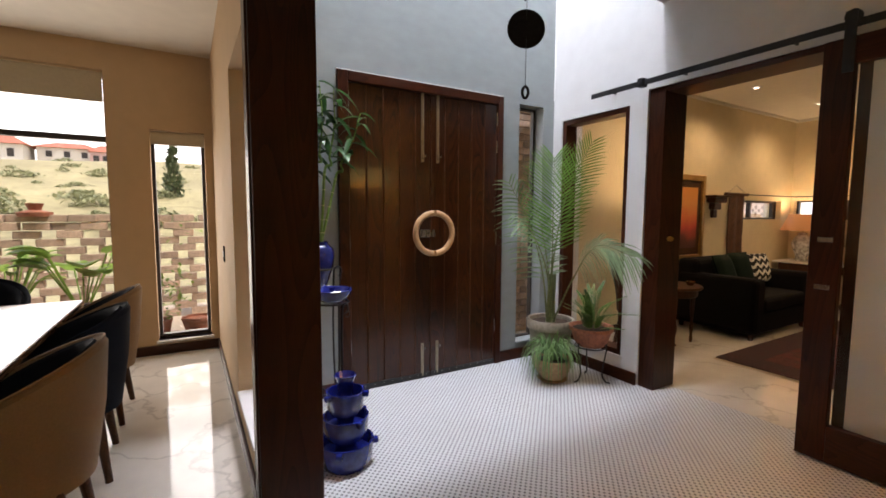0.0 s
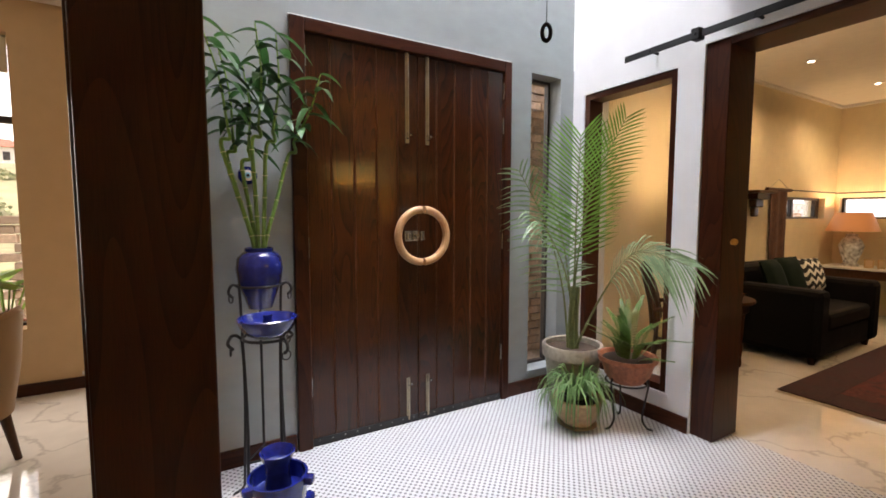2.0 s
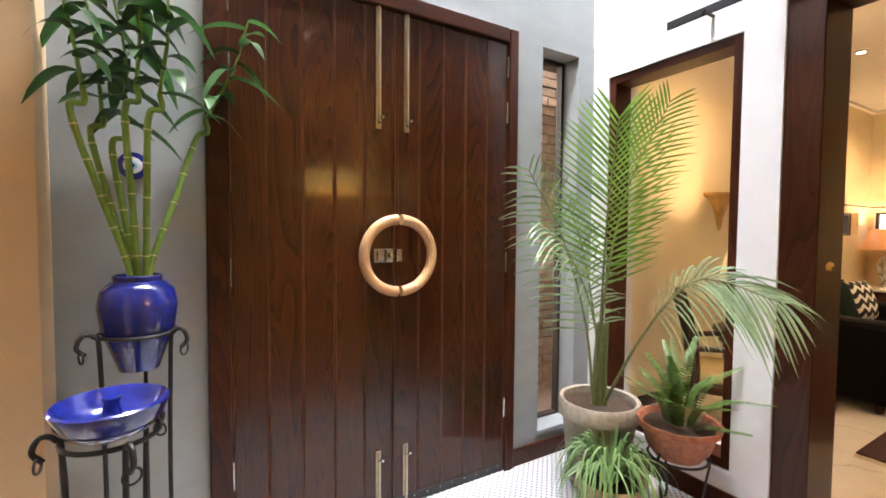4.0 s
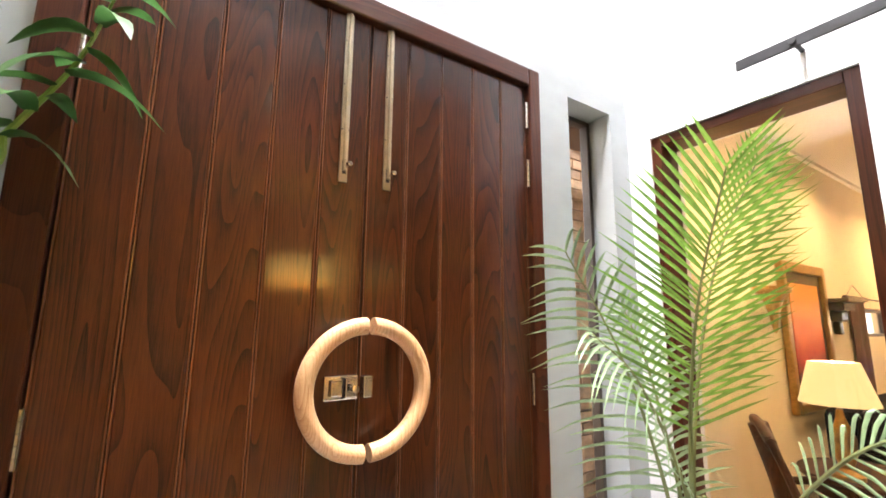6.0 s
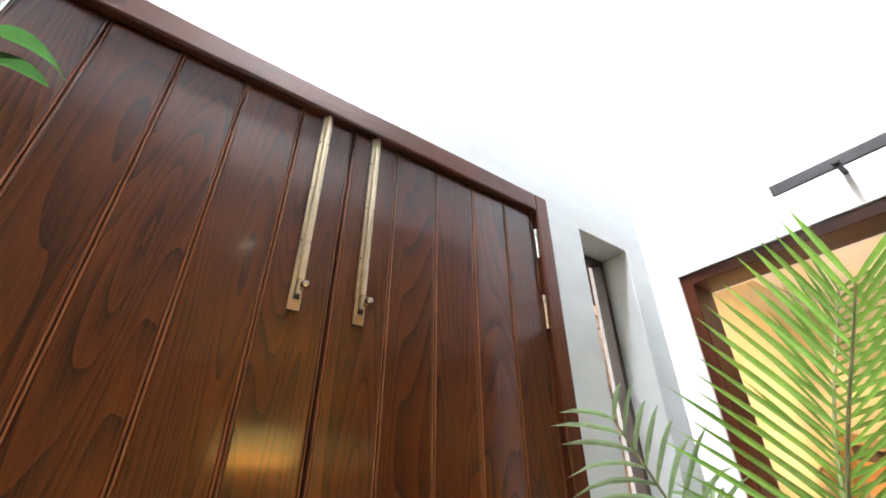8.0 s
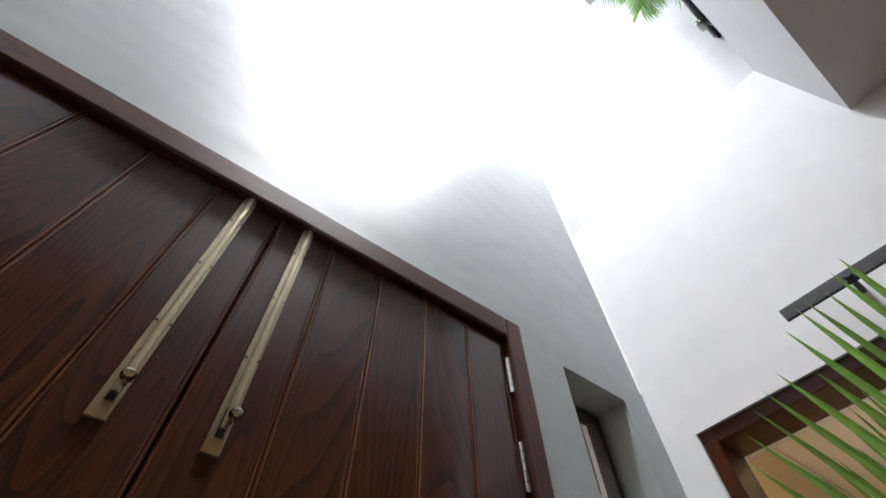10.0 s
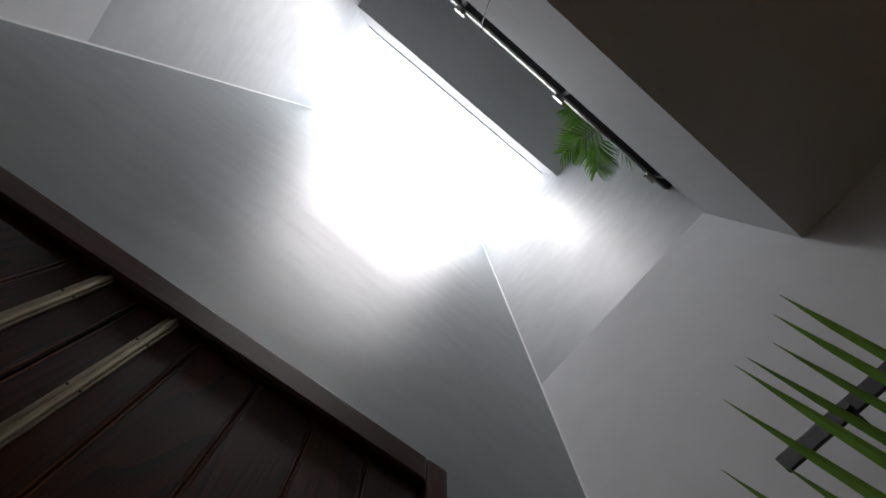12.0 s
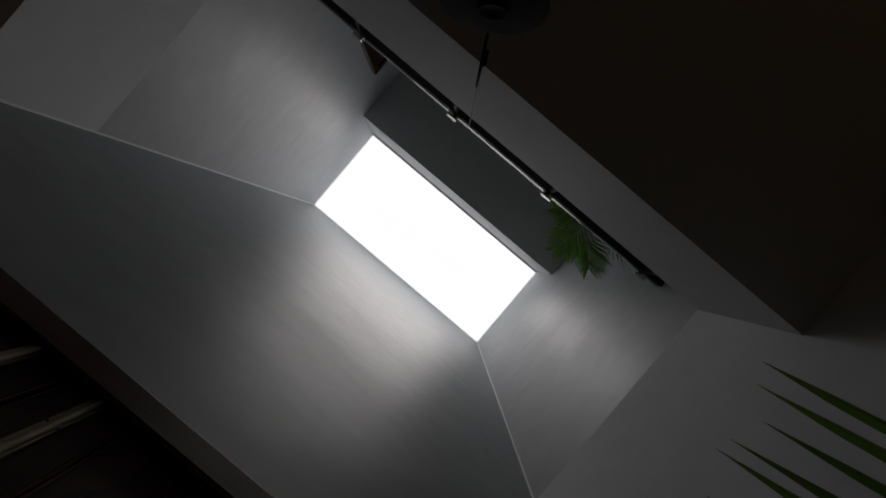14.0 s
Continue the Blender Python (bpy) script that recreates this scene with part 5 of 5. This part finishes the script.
table_lamp(8.15, 3.2, 0.665, ([(0.0, 0.0), (0.09, 0.0), (0.085, 0.03), (0.07, 0.05), (0.12, 0.2), (0.135, 0.27), (0.10, 0.36), (0.06, 0.40), (0.065, 0.43), (0.03, 0.44)], porcelain), (0.28, 0.19, 0.25), M_AMBER, "large porcelain lamp with a brown shade")
for k in range(4):
    fr = thing("photo_frame", 8.05 + 0.03 * (k % 2), 2.98 - 0.12 * k, 0.665, "small gilt photo frame on the console", "photo frame", "photo frames", rz=-75 + 8 * k)
    part("frame", merge(bm_box(-0.045, -0.036, -0.006, 0.006, 0, 0.11), bm_box(0.036, 0.045, -0.006, 0.006, 0, 0.11), bm_box(-0.036, 0.036, -0.006, 0.006, 0, 0.01), bm_box(-0.036, 0.036, -0.006, 0.006, 0.10, 0.11)), M_GOLD, fr)
    part("print", bm_box(-0.036, 0.036, -0.002, 0.003, 0.01, 0.10), M_TAN, fr)
poin = thing("potted_poinsettia", 8.2, 2.62, 0.665, "red flowered plant with broad palm leaves", "plant")
part("pot", lathe([(0.0, 0.0), (0.06, 0.0), (0.08, 0.13), (0.07, 0.13), (0.0, 0.11)], 20), M_STEEL, poin, smooth=True)
bm, bm2 = bmesh.new(), bmesh.new()
for k in range(26):
    a, r, z = rng.uniform(0, 6.28), rng.uniform(0.14, 0.34), rng.uniform(0.2, 0.5)
    blade(bm, (0.02 * math.cos(a), 0.02 * math.sin(a), 0.12 + z * 0.5), (r * math.cos(a), r * math.sin(a), z), 0.05, 0.3)
for k in range(16):
    a, r = rng.uniform(0, 6.28), rng.uniform(0.06, 0.12)
    blade(bm2, (0, 0, 0.36), (r * math.cos(a), r * math.sin(a), 0.36 + rng.uniform(0, 0.06)), 0.05, 0.1)
part("leaves", bm, M_BAMLEAF, poin)
part("flower", bm2, leafy("red_bract", (0.5, 0.02, 0.02)), poin, "bright red bracts")

# wall pieces in the lounge
def canvas():
    m = bpy.data.materials.new("painted_canvas")
    m.use_nodes = True
    n, l = m.node_tree.nodes, m.node_tree.links
    b = n["Principled BSDF"]
    b.inputs["Roughness"].default_value = 0.5
    tc, sep = n.new("ShaderNodeTexCoord"), n.new("ShaderNodeSeparateXYZ")
    nz = n.new("ShaderNodeTexNoise")
    nz.inputs["Scale"].default_value, nz.inputs["Detail"].default_value = 4, 5
    l.new(tc.outputs["Object"], sep.inputs[0])
    l.new(tc.outputs["Object"], nz.inputs[0])
    add = n.new("ShaderNodeMath")
    add.operation = "MULTIPLY_ADD"
    add.inputs[1].default_value = 0.35
    l.new(nz.outputs[0], add.inputs[0])
    l.new(sep.outputs[2], add.inputs[2])
    r = n.new("ShaderNodeValToRGB")
    e = r.color_ramp.elements
    e[0].position, e[0].color = 0.22, (0.03, 0.012, 0.012, 1)
    e[1].position, e[1].color = 0.95, (0.75, 0.30, 0.06, 1)
    for pos, col in ((0.45, (0.10, 0.02, 0.015, 1)), (0.62, (0.52, 0.05, 0.02, 1)), (0.8, (0.70, 0.17, 0.03, 1))):
        el = e.new(pos)
        el.color = col
    l.new(add.outputs[0], r.inputs[0])
    l.new(r.outputs[0], b.inputs["Base Color"])
    return m


art = thing("framed_painting", 5.455, LW - 0.002, 0.775, "red and orange painting in a gilt frame", "painting")
for nm, bx in (("frame_side", (-0.5, -0.42, -0.05, 0, 0, 1.16)), ("frame_side", (0.42, 0.5, -0.05, 0, 0, 1.16)), ("frame_rail", (-0.42, 0.42, -0.05, 0, 0, 0.08)), ("frame_rail", (-0.42, 0.42, -0.05, 0, 1.08, 1.16))):
    part(nm, bm_box(*bx, 0.012), M_GOLD, art)
part("mount", bm_box(-0.42, 0.42, -0.022, 0, 0.08, 1.08), M_DARKWOOD, art, "dark inner mount")
part("canvas", bm_box(-0.33, 0.33, -0.028, -0.02, 0.17, 0.99), canvas(), art, "red and orange sunset canvas")
art.scale = (0.87, 1, 0.955)
sc = thing("wall_sconce", 4.645, LW - 0.002, 1.34, "gilt carved wall bracket", "wall bracket")
bm = lathe([(0.0, 0.0), (0.02, 0.02), (0.03, 0.06), (0.05, 0.14), (0.085, 0.22), (0.12, 0.26), (0.17, 0.29), (0.17, 0.31), (0.0, 0.31)], 28, 7, 0.05)
bmesh.ops.scale(bm, vec=(1, 0.6, 1), verts=bm.verts)
bmesh.ops.translate(bm, vec=(0, -0.10, 0), verts=bm.verts)
part("bracket", bm, M_GOLD, sc, smooth=True)
corb = thing("wall_corbel", 6.14, LW - 0.002, 1.33, "small dark carved wooden wall shelf", "wall shelf")
part("shelf", bm_box(-0.22, 0.22, -0.17, 0, 0.27, 0.30, 0.006), M_DARKWOOD, corb)
part("bracket", merge(bm_box(-0.15, 0.15, -0.12, 0, 0.20, 0.27, 0.01), bm_box(-0.09, 0.09, -0.08, 0, 0.11, 0.20, 0.015), bm_box(-0.05, 0.05, -0.05, 0, 0.0, 0.11, 0.015)), M_DARKWOOD, corb)
hang = thing("wall_hanging", 6.70, LW - 0.03, 0.76, "narrow brown woven wall hanging on a rod", "wall hanging")
bm = bm_box(-0.19, 0.19, -0.006, 0.006, 0.0, 0.88)
bmesh.ops.subdivide_edges(bm, edges=bm.edges[:], cuts=9, use_grid_fill=True)
for v in bm.verts:
    v.co.x += 0.012 * math.sin(v.co.z * 17) + 0.03 * (0.88 - v.co.z)
    v.co.y += 0.008 * math.sin(v.co.x * 30)
part("cloth", bm, material("brown_woven_cloth", (0.09, 0.04, 0.02), 0.95, spread=0.35, scale=9, fine=70, bump=0.6, bump_scale=200), hang)
part("rod", tube([(-0.30, 0, 0.90), (0.30, 0, 0.90)], 0.022, 12), M_DARKWOOD, hang)
part("cord", tube([(-0.24, 0, 0.915), (0, 0.01, 1.03), (0.24, 0, 0.915)], 0.005, 6), M_BLIND, hang)
pole = thing("curtain_pole", 7.58, LW - 0.05, 1.66, "thin dark pole above the slot windows", "curtain rod")
part("rod", tube([(-0.6, 0, 0), (0.8, 0, 0)], 0.008, 8), M_IRON, pole)
part("rod", tube([(0.8, 0, 0), (0.8, -1.6, 0)], 0.008, 8), M_IRON, pole)

# ---- garden and distance ----
bm = bmesh.new()
N = 70
grid = []
for j in range(N):
    v = j / (N - 1)
    y = (900 * ((v - 0.3) / 0.7) ** 3.2 if v > 0.3 else -900 * ((0.3 - v) / 0.3) ** 2.5) + 3.6
    row = []
    for i in range(N):
        u = i / (N - 1) * 2 - 1
        x = u * (24 + 1.1 * abs(y))
        rise = max(0, y - 14)
        z = -0.15 + 9.5 * (1 - math.exp(-rise / 45)) + (0.35 * noise.noise((x * 0.15, y * 0.15, 0)) * min(1, rise / 10)) + (3 * noise.noise((x * 0.01, y * 0.01, 3)) * min(1, rise / 60))
        row.append(bm.verts.new((x, y, z)))
    grid.append(row)
for a, b in zip(grid, grid[1:]):
    for i in range(N - 1):
        bm.faces.new((a[i], a[i + 1], b[i + 1], b[i]))
solid("ground", bm, M_GROUND, "dry grassy garden ground rising to a hillside", "ground")
bm = bmesh.new()
arc = [(1400 * math.sin(a), 1400 * math.cos(a)) for a in np.linspace(-math.pi, math.pi, 49)]
low = [bm.verts.new((x, y, -60)) for x, y in arc]
high = [bm.verts.new((x, y, 900)) for x, y in arc]
for i in range(48):
    bm.faces.new((low[i], low[i + 1], high[i + 1], high[i]))
solid("backdrop", bm, M_HAZE, "white hazy sky", "sky")
solid("pavement_garden", bm_box(-6, 9.5, 3.84, 8.0, -0.16, -0.06), M_PAVE, "pale garden paving", "paving")


def tree(name, x, y, z, h, r, label, mat, slim=False):
    t = thing(name, x, y, z, label, "tree", "hillside trees")
    part("trunk", tube(curve_points([(0, 0, -0.3), (0.02 * h, 0, h * 0.25), (0, 0.02 * h, h * 0.6)], 6), 0.035 * h * (0.5 if slim else 1), 8, 0.4), M_DARKWOOD, t)
    bm = bmesh.new()
    for k in range(700 if slim else 300):
        a, q = rng.uniform(0, 6.283), rng.random()
        zz = h * (0.12 + 0.88 * q) if slim else h * (0.35 + 0.65 * q)
        rad = r * ((1 - q) ** 0.7 * 0.8 + 0.1 if slim else math.sin(math.pi * (0.15 + 0.8 * q))) * rng.uniform(0.35, 1.1)
        c = Vector((rad * math.cos(a), rad * math.sin(a), zz))
        s = 0.13 * (r if not slim else r * 2.2) * rng.uniform(0.6, 1.4)
        d = Vector((rng.uniform(-1, 1), rng.uniform(-1, 1), rng.uniform(0.2, 1.4) if slim else rng.uniform(-0.5, 1))).normalized() * s * 1.6
        blade(bm, c, c + d, s, 0.2, 0.3, 2)
    part("crown", bm, mat, t)


M_CYP = leafy("cypress_leaf", (0.10, 0.13, 0.06))
M_BUSH = leafy("olive_leaf", (0.30, 0.31, 0.16))
tree("cypress_tree", -0.55, 25, 0.9, 3.6, 0.55, "tall slim dark cypress tree", M_CYP, True)
for x, y, z, h, r in ((-1.3, 27, 1.2, 1.6, 1.0), (1.2, 30, 1.6, 2.0, 1.3), (0.5, 45, 4, 3.2, 2.4), (-6, 45, 4.2, 2.6, 2.0), (-9, 50, 5, 2.4, 2.2), (-13, 46, 4.5, 2.8, 2.2), (-12, 34, 3.0, 2.0, 1.6), (-16.5, 52, 5.2, 2.6, 2.4), (3, 40, 3.5, 2.8, 2.0), (-4.5, 52, 5.0, 2.5, 2.2)):
    tree("hillside_tree", x, y, z - 0.5, h * 0.55, r * 0.6, "rounded olive-green hillside tree", M_BUSH)
for k in range(48):
    y = rng.uniform(15, 46)
    x = rng.uniform(-0.34, 0.05) * y
    z = -0.15 + 9.5 * (1 - math.exp(-(y - 14) / 45))
    tree("hillside_shrub", x, y, z - 0.25, rng.uniform(0.4, 0.9), rng.uniform(0.4, 1.0), "low dry hillside shrub", M_BUSH)
M_HWALL = material("pale_house_wall", (0.72, 0.68, 0.62), 0.8)
M_PINK = material("pink_house_wall", (0.62, 0.42, 0.40), 0.8)
M_ROOF = material("red_roof_tile", (0.46, 0.16, 0.10), 0.8, spread=0.1, scale=3)
for x, y, z, w, d, h, mat in ((-15.8, 60, 5.9, 4.5, 4, 2.6, M_HWALL), (-10.6, 62, 6.4, 4.8, 4, 2.0, M_HWALL), (-7.2, 60, 5.9, 2.6, 3, 2.2, M_PINK)):
    hs = thing("house", x, y, z, "pale hillside house with a red tiled roof", "house", "hillside houses")
    part("wall", bm_box(-w / 2, w / 2, -d / 2, d / 2, -2.5, h * 0.72), mat, hs)
    bm = bmesh.new()
    base = [bm.verts.new(p) for p in ((-w * 0.58, -d * 0.6, h * 0.72), (w * 0.58, -d * 0.6, h * 0.72), (w * 0.58, d * 0.6, h * 0.72), (-w * 0.58, d * 0.6, h * 0.72))]
    r0, r1 = bm.verts.new((-w * 0.25, 0, h * 1.1)), bm.verts.new((w * 0.25, 0, h * 1.1))
    for f in ((base[0], base[1], r1, r0), (base[2], base[3], r0, r1), (base[1], base[2], r1), (base[3], base[0], r0), base[::-1]):
        bm.faces.new(f)
    part("roof", bm, M_ROOF, hs)
    for k in (-0.3, 0.0, 0.3):
        part("window", bm_box(w * k - 0.25, w * k + 0.25, -d / 2 - 0.04, -d / 2 + 0.02, h * 0.25, h * 0.55), M_FRAME, hs)
tent = thing("garden_tent", -7.1, 30, 1.0, "white peaked garden canopy", "canopy")
bm = lathe([(2.0, 0.3), (1.0, 0.75), (0.0, 1.25)], 8)
part("canopy", bm, M_WHITE, tent)
part("pole", tube([(0, 0, -0.6), (0, 0, 1.2)], 0.04, 8), M_STEEL, tent)
hut = thing("thatched_hut", -10.8, 42, 2.9, "small thatched round hut", "hut")
part("roof", lathe([(1.5, 0.6), (0.0, 1.7)], 14), material("thatch", (0.36, 0.27, 0.18), 0.95, bump=0.5), hut)
part("wall", lathe([(1.1, -0.8), (1.1, 0.65)], 14), M_HWALL, hut)

# garden pots and shrubs
def garden_pot(x, y, z, r, h, label, leaf_mat, n, ln, wid, upright, name="garden_plant"):
    g = thing(name, x, y, z, label, "plant", "garden plants")
    part("pot", lathe([(0.0, 0.0), (r * 0.7, 0.0), (r * 0.95, h * 0.8), (r, h * 0.85), (r, h), (r * 0.85, h), (r * 0.85, h * 0.9), (0.0, h * 0.88)], 24), M_CLAY, g, smooth=True)
    bm = bmesh.new()
    for k in range(n):
        a = rng.uniform(0, 6.283)
        b0 = Vector((0.2 * r * math.cos(a), 0.2 * r * math.sin(a), h * 0.9))
        if upright:
            tip = b0 + Vector((0.35 * ln * math.cos(a), 0.35 * ln * math.sin(a), ln * rng.uniform(0.5, 1.0)))
            bm_s = tube([b0, tip], 0.008, 5)
            bm = merge(bm, bm_s)
            blade(bm, tip, tip + Vector((0.5 * ln * math.cos(a), 0.5 * ln * math.sin(a), 0.28 * ln)), wid, 0.35, 0.3, 6)
        else:
            c = b0 + Vector((rng.uniform(-1, 1) * ln * 0.4, rng.uniform(-1, 1) * ln * 0.4, rng.uniform(0.05, 1) * ln))
            d = Vector((rng.uniform(-1, 1), rng.uniform(-1, 1), rng.uniform(-0.2, 1))).normalized() * wid * 1.8
            blade(bm, c, c + d, wid, 0.2, 0.3, 3)
    part("leaves", bm, leaf_mat, g)
    return g


M_GARDEN = leafy("sunny_leaf", (0.22, 0.34, 0.05))
garden_pot(-1.05, 6.2, -0.06, 0.2, 0.42, "broad-leaved plant in a terracotta pot", M_GARDEN, 11, 0.66, 0.30, True)
garden_pot(-1.7, 6.4, -0.06, 0.2, 0.4, "palm-like plant in a terracotta pot", M_GARDEN, 26, 0.6, 0.10, True)
garden_pot(-0.36, 6.0, -0.06, 0.13, 0.22, "leafy shrub in a terracotta pot", M_GARDEN, 140, 0.6, 0.04, False)
garden_pot(0.02, 6.05, -0.06, 0.17, 0.2, "thin sapling in a terracotta pot", M_GARDEN, 60, 1.1, 0.035, False)
garden_pot(-2.3, 6.3, -0.06, 0.22, 0.4, "leafy shrub in a terracotta pot", M_GARDEN, 160, 0.7, 0.05, False)
urn = thing("garden_urn", -1.62, 7.2, 1.308, "small terracotta urn on the wall", "urn")
part("bowl", lathe([(0.0, 0.0), (0.16, 0.0), (0.17, 0.05), (0.06, 0.08), (0.09, 0.16), (0.07, 0.16), (0.0, 0.1)], 20), M_CLAY, urn, smooth=True)

# pierced sandstone screen wall
screen = thing("garden_wall", 0, 7.2, 0, "pierced sandstone block garden wall", "wall", kind="structure")
RH = 0.1
count = 0
long_block = mesh_of("block", bm_box(-0.135, 0.135, -0.06, 0.06, 0.004, RH - 0.004, 0.008), M_BRICK)
rest = []
for r in range(18):
    z = -0.06 + r * RH
    solid_row = r in (12, 13, 17)
    pitch = 0.278 if solid_row else 0.40
    x = (-5.5 if r < 14 else 6.0) + (pitch / 2 if r % 2 else 0.0)
    while x < 18.0:
        if -2.6 < x < 0.5 and r > 1 and count < 300:
            ob = new("block", long_block)
            ob.parent = screen
            ob.location = (x + rng.uniform(-0.02, 0.02), rng.uniform(-0.015, 0.015), z)
            ob.rotation_euler = (0, rng.uniform(-0.015, 0.015), rng.uniform(-0.04, 0.04))
            ob.scale = (rng.uniform(0.86, 1.04), 1, rng.uniform(0.92, 1.02))
            count += 1
        else:
            rest.append((x, z))
        x += pitch
verts, faces = [], []
for x, z in rest:
    k = len(verts)
    verts += [(x + a * 0.132, b * 0.06, z + c) for a in (-1, 1) for b in (-1, 1) for c in (0.003, RH - 0.003)]
    faces += [[k + q for q in f] for f in ((0, 1, 3, 2), (4, 6, 7, 5), (0, 4, 5, 1), (2, 3, 7, 6), (0, 2, 6, 4), (1, 5, 7, 3))]
m = bpy.data.meshes.new("far_blocks")
m.from_pydata(verts, [], faces)
m.materials.append(M_BRICK)
fb = new("far_blocks", m)
fb.parent = screen
tagged(fb, kind="stuff")

block = mesh_of("block", bm_box(-0.095, 0.095, -0.06, 0.06, 0.003, 0.073, 0.006), M_BRICK)

# block-built porch pier outside the slit window
pier = thing("porch_wall", 3.95, 4.32, 0, "sandstone block porch wall outside the entrance", "wall", kind="structure")
part("mortar", bm_box(-0.70, 1.09, -0.05, 0.09, -0.16, 3.18), M_PAVE, pier)
for r in range(41):
    for c in range(9):
        ob = new("block", block)
        ob.parent = pier
        ob.location = (-0.58 + 0.196 * c + (0.05 if r % 2 else -0.045) + rng.uniform(-0.006, 0.006), -0.015 + rng.uniform(-0.014, 0.008), -0.06 + 0.079 * r)
        ob.rotation_euler = (0, rng.uniform(-0.01, 0.01), rng.uniform(-0.03, 0.03))
